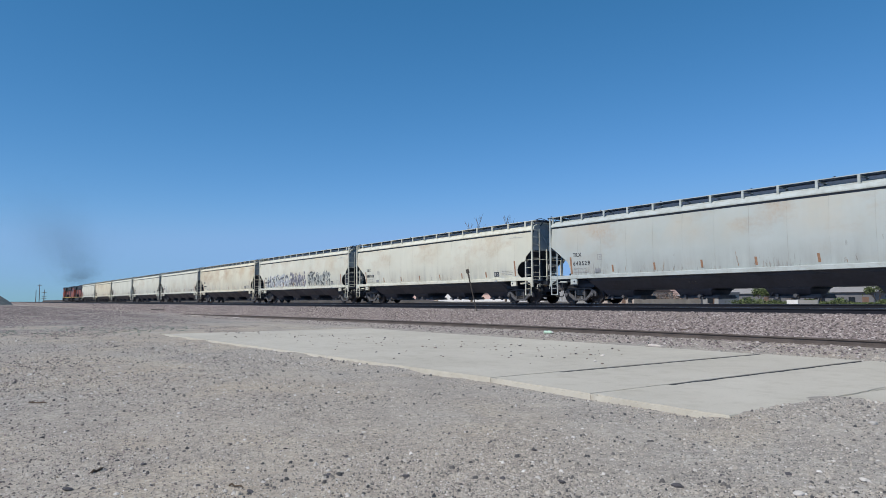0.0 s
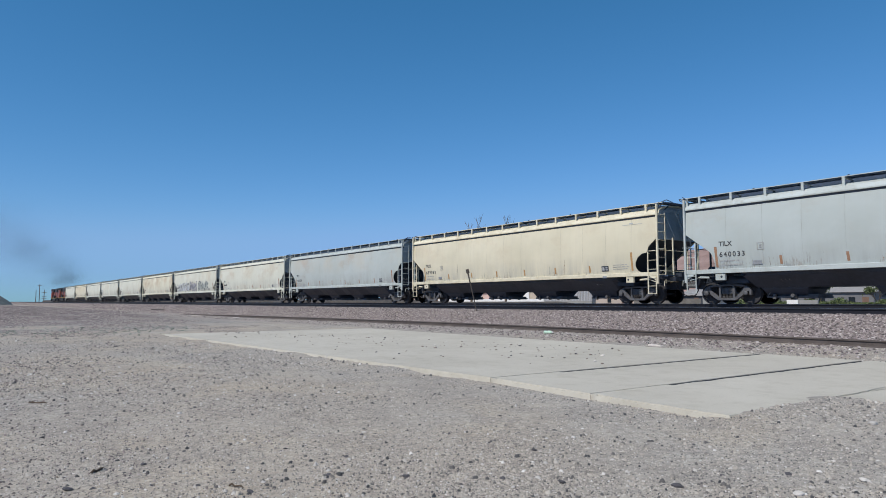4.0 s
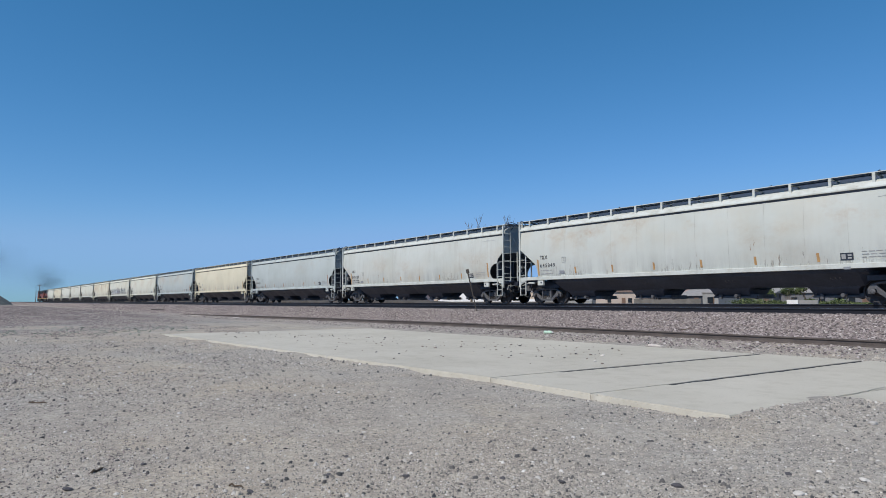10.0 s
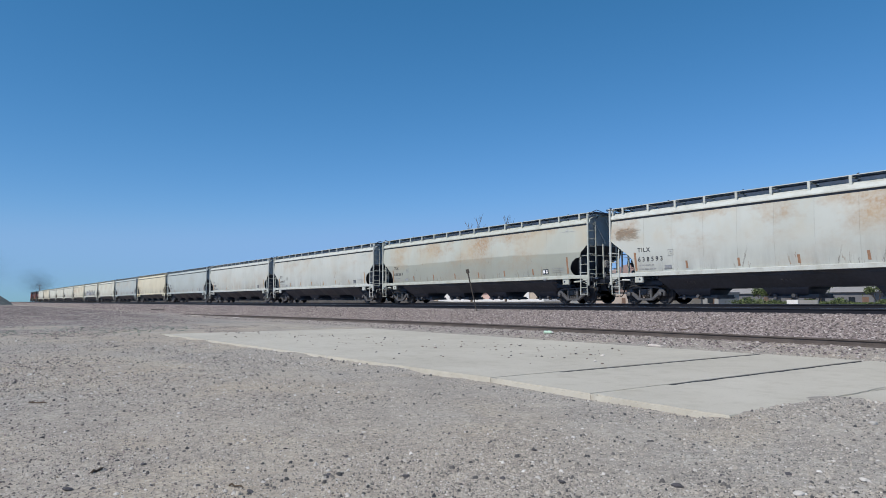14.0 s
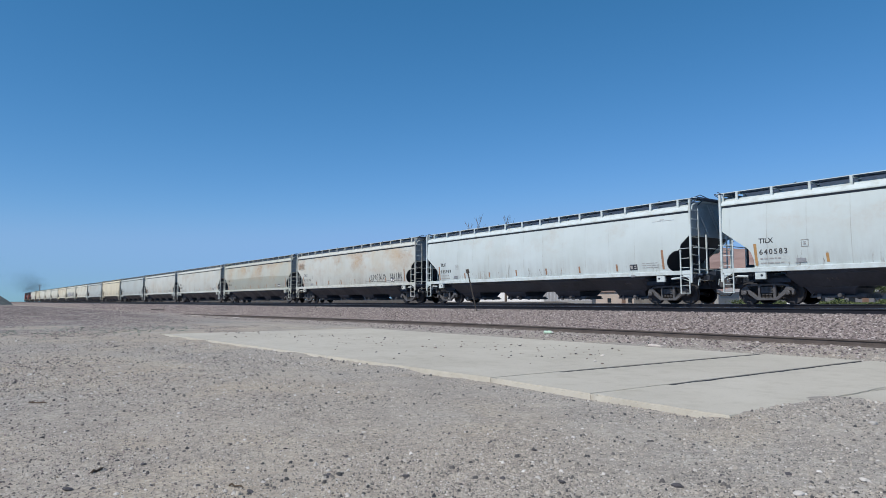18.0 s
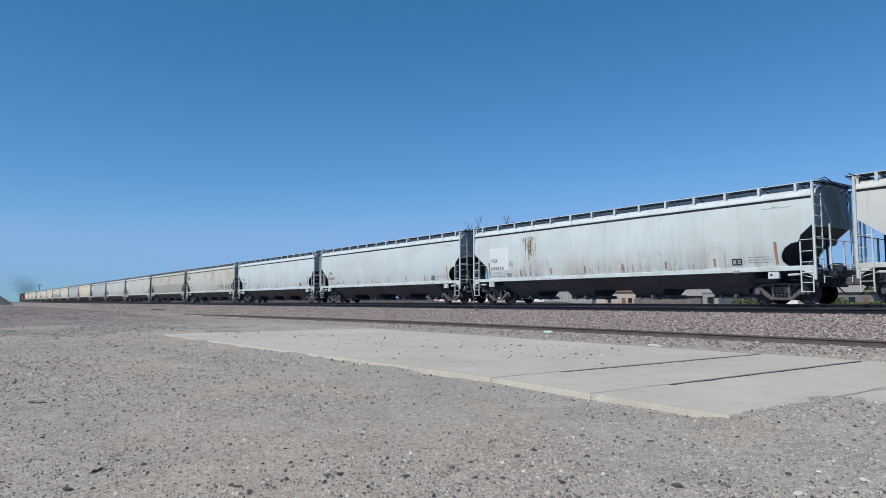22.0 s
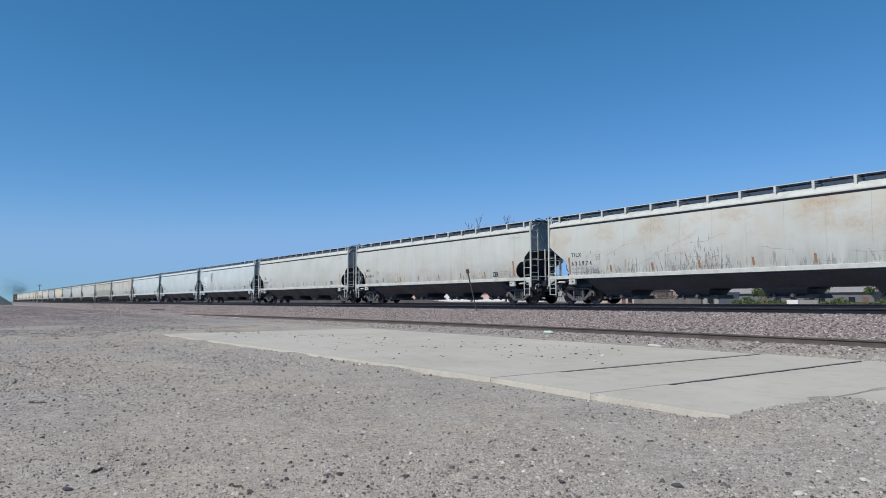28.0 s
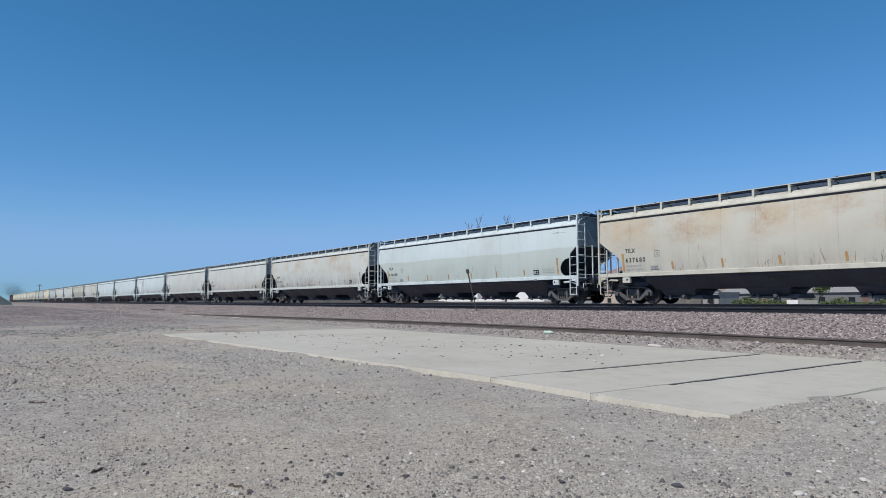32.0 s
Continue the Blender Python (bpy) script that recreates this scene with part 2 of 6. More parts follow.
PROFILE = ((-4000, -1.20), (13.9, -1.19), (15.4, -1.09), (17.0, -0.985), (17.25, -0.955), (17.6, -0.865), (18.2, -0.80), (21.0, -0.42), (21.7, -0.30), (24.5, -0.293), (25.7, -0.178), (29.4, -0.178), (30.2, -0.35), (32.5, -1.15), (35.0, -1.22), (6000, -1.22))


def ground_z(x, y):
    for (a, za), (b, zb) in zip(PROFILE, PROFILE[1:]):
        if y <= b:
            z = za + (zb - za) * (y - a) / (b - a)
            break
    low = bend(0, 1, (-18 - x) / 42)                 # the siding sinks into the dirt further along
    if 14 < y < 19.5:
        z -= low * 0.16 * min(1, (y - 14) / 2, (19.5 - y) / 1.6)
    near = max(0.0, 1 - abs(y - 6) / 9) if y < 14 else 0
    if near:
        z += near * (0.022 * noise.noise((x * 0.55, y * 0.55, 3)) + 0.012 * noise.noise((x * 1.9, y * 1.9, 7)))
    # dirt blown against the front of the slab
    if -27 < x < -8.5 and y < 7.4:
        d = 6.05 + (x + 26.2) * 0.0437 - y
        if -0.6 < d < 0.9:
            z += 0.075 * bend(1, 0, d / 0.9) * max(0, 0.55 + 0.8 * noise.noise((x * 0.9, 5, 0)) + 0.35 * noise.noise((x * 3.1, 2, 0))) * bend(0.25, 1, (-8.5 - x) / 4)
    # loose gravel heaped over the broken corner of the slab
    if 4 < y < 10:
        z += 0.10 * bend(0, 1, (x + 4.28 + 0.22 * noise.noise((x * 2, y * 2, 1))) / 0.36) * bend(0, 1, (y - 5.9) / 1.3) * bend(1, 0, (y - 8.9 - 0.3 * noise.noise((x * 2.3, y * 2.3, 6))) / 0.5)
    return z


def ground_material():
    m = Mat("desert_gravel", 0.95)
    geo = m.node("ShaderNodeNewGeometry")
    sep = m.node("ShaderNodeSeparateXYZ")
    m.link(geo.outputs["Position"], sep.inputs[0])
    X, Y = sep.outputs["X"], sep.outputs["Y"]
    v = geo.outputs["Position"]
    wob = m.noise(v, 0.16, 4)
    fine = m.noise(v, 14.0, 6, 0.7)
    mid = m.noise(v, 1.3, 5, 0.6)
    speck = m.node("ShaderNodeTexVoronoi", Scale=26.0)
    m.link(v, speck.inputs["Vector"])
    tan = m.ramp(fine, [(0.30, (0.235, 0.217, 0.190)), (0.5, (0.352, 0.326, 0.284)), (0.72, (0.468, 0.436, 0.384))])
    tan = m.mix(m.step(mid, 0.40, 0.66), tan, m.mix(1.0, tan, (0.84, 0.84, 0.85), "MULTIPLY"))
    tan = m.mix(m.step(m.noise(v, 0.5, 5, 0.65), 0.50, 0.64), tan, m.mix(1.0, tan, (1.12, 1.09, 1.03), "MULTIPLY"))
    tan = m.mix(m.step(wob, 0.45, 0.62), tan, m.mix(1.0, tan, (1.06, 1.02, 0.97), "MULTIPLY"))
    grit = m.node("ShaderNodeTexVoronoi", Scale=62.0)
    m.link(v, grit.inputs["Vector"])
    gs = m.node("ShaderNodeSeparateColor")
    m.link(grit.outputs["Color"], gs.inputs[0])
    tan = m.mix(m.step(m.noise(v, 0.8, 4, 0.6), 0.36, 0.56), tan, m.mix(1.0, tan, m.ramp(gs.outputs["Red"], [(0.0, (0.56, 0.57, 0.59)), (0.3, (0.93, 0.93, 0.94)), (0.8, (1.05, 1.05, 1.04)), (1.0, (1.30, 1.29, 1.27))]), "MULTIPLY"))
    stone = m.node("ShaderNodeSeparateColor")
    m.link(speck.outputs["Color"], stone.inputs[0])
    grey = m.ramp(stone.outputs["Red"], [(0.0, (0.07, 0.072, 0.078)), (0.5, (0.17, 0.165, 0.165)), (1.0, (0.33, 0.31, 0.295))])
    red = m.ramp(stone.outputs["Green"], [(0.0, (0.085, 0.068, 0.060)), (0.5, (0.21, 0.168, 0.146)), (1.0, (0.40, 0.345, 0.305))])
    # further along the line the dirt turns to grey, then to spilled red ballast
    wx = m.math("ADD", X, m.math("MULTIPLY", wob, 22.0))
    wx2 = m.math("ADD", wx, m.math("MULTIPLY", Y, 0.35))
    c = m.mix(m.math("MULTIPLY", m.step(wx2, -19.0, -29.0), m.step(mid, 0.34, 0.56)), tan, m.mix(0.45, grey, tan))
    c = m.mix(m.step(wx2, -27.0, -46.0), c, m.mix(0.30, red, grey))
    # broad drifts of paler dust and darker stone along the line
    drift = m.noise(m.coords("Object", (0.035, 0.22, 1)), 1.0, 6, 0.65)
    c = m.mix(m.math("MULTIPLY", m.step(wx2, -27.0, -46.0), m.step(drift, 0.48, 0.62)), c, m.mix(0.55, c, tan))
    c = m.mix(m.math("MULTIPLY", m.step(wx2, -27.0, -46.0), m.step(drift, 0.46, 0.36)), c, m.mix(1.0, c, (0.72, 0.70, 0.70), "MULTIPLY"))
    yy = m.math("ADD", Y, m.math("MULTIPLY", m.math("SUBTRACT", mid, 0.5), 1.6))
    shoulder = m.mix(0.25, tan, m.mix(0.4, grey, red))
    c = m.mix(m.step(yy, 14.2, 15.4), c, shoulder)
    c = m.mix(m.step(yy, 16.9, 17.7), c, red)
    c = m.mix(m.step(Y, 30.5, 33.0), c, m.mix(0.5, tan, grey))
    m.color(c)
    h = m.math("ADD", m.math("MULTIPLY", fine, 0.6), m.math("ADD", m.math("MULTIPLY", speck.outputs["Distance"], 0.7), m.math("MULTIPLY", gs.outputs["Green"], 0.22)))
    m.bump(h, 0.013, 0.7)
    return m.m


M_GROUND = ground_material()


def axis_steps(lo, hi, fine_lo, fine_hi, step, grow=1.25):
    out = list(np.arange(fine_lo, fine_hi + 1e-6, step))
    s, a = step, fine_lo
    while a > lo:
        s *= grow
        a = max(lo, a - s)
        out.insert(0, a)
    s, a = step, fine_hi
    while a < hi:
        s *= grow
        a = min(hi, a + s)
        out.append(a)
    return out


GROUND_GRID = []                # x lines, y lines and heights of the ground mesh


def sample(grid, x, y):
    """Heights of a grid at many places at once."""
    xs, ys, z = grid
    i = np.clip(np.searchsorted(xs, x) - 1, 0, len(xs) - 2)
    j = np.clip(np.searchsorted(ys, y) - 1, 0, len(ys) - 2)
    u = np.clip((x - xs[i]) / (xs[i + 1] - xs[i]), 0, 1)
    v = np.clip((y - ys[j]) / (ys[j + 1] - ys[j]), 0, 1)
    return (z[j, i] * (1 - u) + z[j, i + 1] * u) * (1 - v) + (z[j + 1, i] * (1 - u) + z[j + 1, i + 1] * u) * v


def make_ground():
    xs = axis_steps(-4200, 3000, -34, 2, 0.22)
    ys = axis_steps(-2500, 4500, 1.0, 33.0, 0.22)
    verts = [(x, y, ground_z(x, y)) for y in ys for x in xs]
    n = len(xs)
    GROUND_GRID.extend((np.array(xs), np.array(ys), np.array(verts)[:, 2].reshape(len(ys), n)))
    faces = [(j * n + i, j * n + i + 1, (j + 1) * n + i + 1, (j + 1) * n + i) for j in range(len(ys) - 1) for i in range(n - 1)]
    me = bpy.data.meshes.new("ground")
    me.from_pydata(verts, [], faces)
    me.materials.append(M_GROUND)
    me.shade_smooth()
    return tagged(new("ground", me), "tan desert dirt and gravel beside reddish railway ballast", "ground", "", "structure")


ground = make_ground()

M_STONE = Mat("loose_stone", 0.9)
_oi = M_STONE.node("ShaderNodeNewGeometry")
M_STONE.color(M_STONE.ramp(_oi.outputs["Random Per Island"], [(0.0, (0.040, 0.043, 0.048)), (0.17, (0.130, 0.123, 0.117)), (0.38, (0.27, 0.247, 0.216)), (0.8, (0.415, 0.381, 0.330)), (0.975, (0.44, 0.422, 0.395)), (1.0, (0.64, 0.62, 0.59))]))
M_BALLAST = Mat("ballast_stone", 0.9)
_oi = M_BALLAST.node("ShaderNodeNewGeometry")
M_BALLAST.color(M_BALLAST.ramp(_oi.outputs["Random Per Island"], [(0.0, (0.052, 0.044, 0.044)), (0.35, (0.175, 0.147, 0.141)), (0.75, (0.285, 0.246, 0.234)), (0.96, (0.38, 0.340, 0.322)), (1.0, (0.52, 0.48, 0.45))]))

M_SPILL = Mat("spilled_stone", 0.9)
_oi = M_SPILL.node("ShaderNodeNewGeometry")
M_SPILL.color(M_SPILL.ramp(_oi.outputs["Random Per Island"], [(0.0, (0.07, 0.065, 0.07)), (0.4, (0.15, 0.125, 0.12)), (0.8, (0.25, 0.21, 0.20)), (1.0, (0.46, 0.42, 0.39))]))

# a small worn stone: an uneven ring of five at the ground, three corners on top
PEBBLE_V = np.array([(math.cos(i * math.tau / 5), math.sin(i * math.tau / 5), -0.25) for i in range(5)] + [(0.62 * math.cos(0.5 + i * math.tau / 3), 0.62 * math.sin(0.5 + i * math.tau / 3), 0.62) for i in range(3)])
PEBBLE_F = np.array([(0, 1, 5), (1, 6, 5), (1, 2, 6), (2, 3, 6), (3, 7, 6), (3, 4, 7), (4, 0, 7), (0, 5, 7), (5, 6, 7)])


def scatter(name, places, sizes, material, label, rng, flat=0.6, category="gravel"):
    """Many small broken stones in one mesh, half sunk."""
    n = len(places)
    ang = rng.uniform(0, math.tau, n)
    ca, sa = np.cos(ang), np.sin(ang)
    jit = PEBBLE_V[None] * rng.uniform(0.65, 1.3, (n, 8, 3))
    jit *= sizes[:, None, None] / 2
    jit[:, :, 0] *= rng.uniform(0.8, 1.4, (n, 1))
    jit[:, :, 2] *= flat * rng.uniform(0.7, 1.6, (n, 1))
    x = jit[:, :, 0] * ca[:, None] - jit[:, :, 1] * sa[:, None]
    y = jit[:, :, 0] * sa[:, None] + jit[:, :, 1] * ca[:, None]
    v = np.stack([x, y, jit[:, :, 2]], 2) + places[:, None, :]
    f = PEBBLE_F[None] + (np.arange(n) * 8)[:, None, None]
    me = bpy.data.meshes.new(name)
    me.vertices.add(n * 8)
    me.vertices.foreach_set("co", v.reshape(-1))
    me.loops.add(n * 27)
    me.loops.foreach_set("vertex_index", f.reshape(-1).astype(np.int32))
    me.polygons.add(n * 9)
    me.polygons.foreach_set("loop_start", np.arange(0, n * 27, 3, dtype=np.int32))
    me.update(calc_edges=True)
    me.materials.append(material)
    return tagged(new(name, me), label, category, "", "stuff")


def make_gravel():
    rng = np.random.default_rng(5)

    def spread(n, near, far, power=1.0):
        """Random places over the view's wedge of ground, denser nearby."""
        d = near * (far / near) ** (rng.uniform(0, 1, n) ** power)
        a = np.radians(rng.uniform(17, 99, n))
        return -np.sin(a) * d, np.cos(a) * d

    x, y = spread(270000, 3.0, 27, 1.0)
    gx, gy = np.arange(-30, 12, 0.25), np.arange(-6, 20, 0.25)
    patchy = (gx, gy, np.array([[noise.noise((a * 0.45, b * 0.45, 11)) + 0.45 * noise.noise((a * 1.7, b * 1.7, 2)) for a in gx] for b in gy]))
    on_slab = ((x > -26.0) & (x < -3.95) & (y > 6.9) & (y < 14.85)) | ((x > -26) & (x < -8) & (y > 6.1 + (x + 26) * 0.043) & (y < 8)) | ((x > -3.9) & (x < 4) & (y > 9.0) & (y < 15.0))
    coarse = x > -4.6 - 0.1 * y                       # the loose gravel round the broken corner
    keep = (y < 17.1) & ~on_slab & (sample(patchy, x, y) + np.where(coarse, 0.4, 0) > rng.uniform(-0.85, 0.5, len(x)))
    x, y, coarse = x[keep], y[keep], coarse[keep]
    size = 0.0055 + 0.0105 * rng.uniform(0, 1, len(x)) ** 2.4 + 0.030 * rng.uniform(0, 1, len(x)) ** 24
    size *= np.clip(np.hypot(x, y) / 8, 0.9, 1.9) * np.where(coarse, 1.15, 1.0)
    z = sample(GROUND_GRID, x, y) + size * 0.10
    scatter("pebbles", np.stack([x, y, z], 1), size, M_STONE.m, "small grey and tan pebbles strewn on the dirt", rng, 0.95)
    # dark rubble trodden into the dirt before the end of the slab
    n = 15000
    d, a = 4.5 * (30 / 4.5) ** rng.uniform(0, 1, n), np.radians(rng.uniform(66, 99, n))
    x, y = -np.sin(a) * d, np.cos(a) * d
    ok = (sample(patchy, x, y) + 0.05 * (np.degrees(a) - 84) > rng.uniform(-0.9, 0.9, n)) & (y < 5.6)
    x, y = x[ok], y[ok]
    size = (0.010 + 0.022 * rng.uniform(0, 1, len(x)) ** 2) * np.clip(d[ok] / 9, 0.8, 1.8)
    scatter("rubble", np.stack([x, y, sample(GROUND_GRID, x, y) + size * 0.1], 1), size, M_SPILL.m, "dark grey rubble trodden into the dirt", rng, 0.95)
    # spilled stones further along the line
    n = 44000
    x, y = -26 * (230 / 26) ** (rng.uniform(0, 1, n) ** 1.2), rng.uniform(-5.0, 16.8, n)
    ok = np.array([noise.noise((p * 0.12, q * 0.3, 4)) + 0.25 * noise.noise((p * 0.6, q * 0.8, 9)) > -0.25 + 0.5 * max(0.0, (34 + p) / 10) for p, q in zip(x, y)])
    ok &= (np.hypot(x, y) > 26) & ((y < 13.0) | (x < -80))
    x, y = x[ok], y[ok]
    size = rng.uniform(0.03, 0.09, len(x)) * np.clip(-x / 40, 0.8, 2.6)
    z = sample(GROUND_GRID, x, y)
    scatter("spilled_stones", np.stack([x, y, z], 1), size, M_SPILL.m, "dark reddish stones spilled over the dirt along the line", rng, 0.7)
    # red ballast on the bank
    n = 52000
    d = 19 * (130 / 19) ** (rng.uniform(0, 1, n) ** 1.25)
    a = np.radians(rng.uniform(17, 84, n))
    y = rng.uniform(17.45, 24.6, n)
    x = -np.tan(a) * y
    y2 = np.where(rng.uniform(0, 1, n) < 0.07, rng.uniform(15.4, 17.2, n), y)
    ok = (x > -150)
    x, y = x[ok], y2[ok]
    size = rng.uniform(0.035, 0.09, len(x)) * np.clip(np.abs(x) / 40, 1, 2.2)
    z = sample(GROUND_GRID, x, y) + 0.004
    low = (y > 21.9) & (y < 24.4)
    scatter("ballast", np.stack([x, y, z - np.where(low, 0.03, 0)], 1), size, M_BALLAST.m, "reddish crushed stone ballast on the railway bank", rng, 0.75, "ballast")


make_gravel()


def make_weeds():
    """Sparse grey-green weeds between the stones, beyond the end of the slab."""
    rng = random.Random(12)
    m = Mat("dusty_weed", 0.8)
    m.color(m.ramp(m.node("ShaderNodeNewGeometry").outputs["Random Per Island"], [(0.0, (0.15, 0.185, 0.155)), (0.6, (0.24, 0.285, 0.24)), (1.0, (0.33, 0.365, 0.32))]))
    bm = bmesh.new()
    for _ in range(520):
        a, d = radians(rng.uniform(75, 92)), rng.gauss(33.5, 3.0)
        x, y = -math.sin(a) * d, math.cos(a) * d
        if noise.noise((x * 0.5, y * 0.5, 31)) < rng.uniform(-0.5, 0.2):
            continue
        z = ground_z(x, y)
        for _ in range(6):
            u = rng.uniform(0, math.tau)
            tip = Vector((x + 0.06 * math.cos(u), y + 0.06 * math.sin(u), z + rng.uniform(0.015, 0.05)))
            w = Vector((-math.sin(u), math.cos(u), 0)) * 0.013
            foot = Vector((x + 0.02 * math.cos(u), y + 0.02 * math.sin(u), z - 0.01))
            mid = foot.lerp(tip, 0.6) + Vector((0, 0, 0.015))
            bm.faces.new([bm.verts.new(p) for p in (foot, mid - w, tip, mid + w)])
    me = bpy.data.meshes.new("weeds")
    bm.to_mesh(me)
    bm.free()
    me.materials.append(m.m)
    tagged(new("weeds", me), "sparse low grey-green weeds among stones", "weeds", "", "stuff")


make_weeds()

M_CONCRETE = Mat("old_concrete", 0.85)
_g = M_CONCRETE.node("ShaderNodeNewGeometry")
_n1, _n2, _n3 = (M_CONCRETE.noise(_g.outputs["Position"], s, 6, 0.6) for s in (0.35, 3.0, 60.0))
_c = M_CONCRETE.ramp(_n1, [(0.35, (0.44, 0.412, 0.345)), (0.7, (0.51, 0.482, 0.41))])
_c = M_CONCRETE.mix(M_CONCRETE.step(_n2, 0.5, 0.75), _c, M_CONCRETE.mix(1.0, _c, (0.86, 0.85, 0.83), "MULTIPLY"))
_c = M_CONCRETE.mix(M_CONCRETE.step(_n3, 0.58, 0.7), _c, M_CONCRETE.mix(1.0, _c, (0.74, 0.73, 0.72), "MULTIPLY"))
M_CONCRETE.color(_c).bump(_n3, 0.004, 0.5)
SLAB_TOP = -1.11


def slab_piece(x0, x1, ya, yb, y1, parent, rough_edge=0.02):
    """One cast bay with a chipped, uneven outline."""
    bm = bmesh.new()
    step = 0.16

    def side(a, b):
        n = max(2, int((Vector(b) - Vector(a)).length / step))
        return [Vector(a).lerp(Vector(b), i / n) for i in range(n)]
    ring = side((x0, ya, 0), (x1, yb, 0)) + side((x1, yb, 0), (x1, y1, 0)) + side((x1, y1, 0), (x0, y1, 0)) + side((x0, y1, 0), (x0, ya, 0))
    top, low = [], []
    for p in ring:
        k = rough_edge * (0.5 + noise.noise((p.x * 1.3, p.y * 1.3, 0)) + 0.7 * noise.noise((p.x * 5, p.y * 5, 4)))
        inward = Vector((1 if abs(p.x - x0) < 1e-4 else -1 if abs(p.x - x1) < 1e-4 else 0, 1 if p.y < max(ya, yb) + 1e-4 else -1 if abs(p.y - y1) < 1e-4 else 0, 0))
        q = p + inward * max(0, k)
        top.append(bm.verts.new((q.x, q.y, SLAB_TOP)))
        q2 = p - inward * 0.02
        low.append(bm.verts.new((q2.x, q2.y, SLAB_TOP - 0.16)))
    n = len(ring)
    for i in range(n):
        bm.faces.new((low[i], low[(i + 1) % n], top[(i + 1) % n], top[i]))
    bm.faces.new(top)
    fix(bm)
    rim = [e for e in bm.edges if all(v.co.z > SLAB_TOP - 0.01 for v in e.verts)]
    bmesh.ops.bevel(bm, geom=rim, offset=0.018, segments=2, affect="EDGES")
    bmesh.ops.triangulate(bm, faces=[f for f in bm.faces if len(f.verts) > 6])
    return part("slab_bay", bm, M_CONCRETE.m, parent)


slab = tagged(new("concrete_slab"), "old pale concrete slab with dark open joints, set in gravel", "concrete slab", "", "structure")
slab_piece(-26.2, -8.115, 6.05, 6.84, 14.95, slab, 0.02)
slab_piece(-8.015, -5.94, 6.84, 6.72, 15.1, slab, 0.028)
slab_piece(-5.88, -3.90, 6.72, 6.60, 15.2, slab, 0.035)
slab_piece(-3.88, 5.0, 9.0, 8.8, 15.25, slab, 0.03)
# the joints are filled near the front edge
for jx in (-8.065, -5.905):
    part("joint_fill", box(bmesh.new(), jx - 0.06, jx + 0.06, 6.865 if jx < -7 else 6.745, 8.4, SLAB_TOP - 0.16, SLAB_TOP - 0.006), M_CONCRETE.m, slab)

M_BITUMEN = plain("joint_bitumen", (0.022, 0.020, 0.022), 0.8)
for jx in (-8.065, -5.905):
    part("joint_filler", box(bmesh.new(), jx - 0.06, jx + 0.06, 8.4, 15.0, SLAB_TOP - 0.12, SLAB_TOP - 0.010), M_BITUMEN, slab)
M_RAIL = plain("rail_brown_rust", (0.016, 0.017, 0.023), 0.6, 0.2, 0.3, 3)
M_OLDRAIL = plain("old_rail_grey_brown", (0.105, 0.088, 0.079), 0.75, 0.1, 0.35, 2.5)
M_RAILTOP = plain("rail_head_polished", (0.45, 0.46, 0.48), 0.25, 0.95, 0.15, 4)
M_TIE = plain("timber_tie", (0.10, 0.085, 0.075), 0.9, 0, 0.35, 2, 0.01)
RAIL_SHAPE = ((-0.036, 0), (-0.037, -0.035), (-0.010, -0.052), (-0.009, -0.130), (-0.070, -0.150), (-0.070, -0.165), (0.070, -0.165), (0.070, -0.150), (0.009, -0.130), (0.010, -0.052), (0.037, -0.035), (0.036, 0))


def make_rail(name, y, zfun, xs, parent, top=True):
    bm = bmesh.new()
    rows = [[bm.verts.new((x, y + a, zfun(x) + b)) for a, b in RAIL_SHAPE] for x in xs]
    k = len(RAIL_SHAPE)
    for a, b in zip(rows, rows[1:]):
        for i in range(k):
            bm.faces.new((a[i], a[(i + 1) % k], b[(i + 1) % k], b[i]))
    bm.faces.new(rows[0])
    bm.faces.new(rows[-1][::-1])
    fix(bm)
    ob = part(name, bm, M_RAIL if top else M_OLDRAIL, parent)
    if top:
        bm = bmesh.new()
        for xa, xb in zip(xs, xs[1:]):
            box(bm, xa, xb, y - 0.028, y + 0.028, zfun(xa) + 0.001, zfun(xa) + 0.004)
        part("running_surface", bm, M_RAILTOP, ob)
    return ob


FAR_X = [-2600, -1200, -600, -300, -150, -80, -40, -15, 10, 60, 200]
main_track = tagged(new("railway_track"), "railway track with brown steel rails carrying the train", "track", "", "structure")
second_track = tagged(new("railway_track"), "empty second railway track on red ballast", "track", "", "structure")
siding = tagged(new("railway_siding"), "rusty siding rail half buried in ballast", "track", "", "structure")
for yy in (-0.7525, 0.7525):
    make_rail("rail", TRACK_Y + yy, lambda x: -0.004, FAR_X, main_track)
    make_rail("rail", 23.15 + yy, lambda x: -0.125, FAR_X, second_track)
make_rail("rail", 17.2, lambda x: -0.80 - 0.16 * bend(0, 1, (-18 - x) / 42) - 0.09 * bend(0, 1, (-48 - x) / 16), [-66, -62, -58, -55, -52, -49, -46, -40, -34, -28, -22, -15, -8, 0, 20], siding, False)
for tr_, cy, top in ((main_track, TRACK_Y, -0.18), (second_track, 23.15, -0.297)):
    bm = bmesh.new()
    for i in range(300):
        x = 12 - i * 0.61
        box(bm, x - 0.11, x + 0.11, cy - 1.3, cy + 1.3, top - 0.16, top)
    tagged(part("ties", bm, M_TIE, tr_), kind="stuff")


# ---- the covered hopper car ----
HALF = PITCH / 2
END = HALF - 0.76                # where the side sheets stop


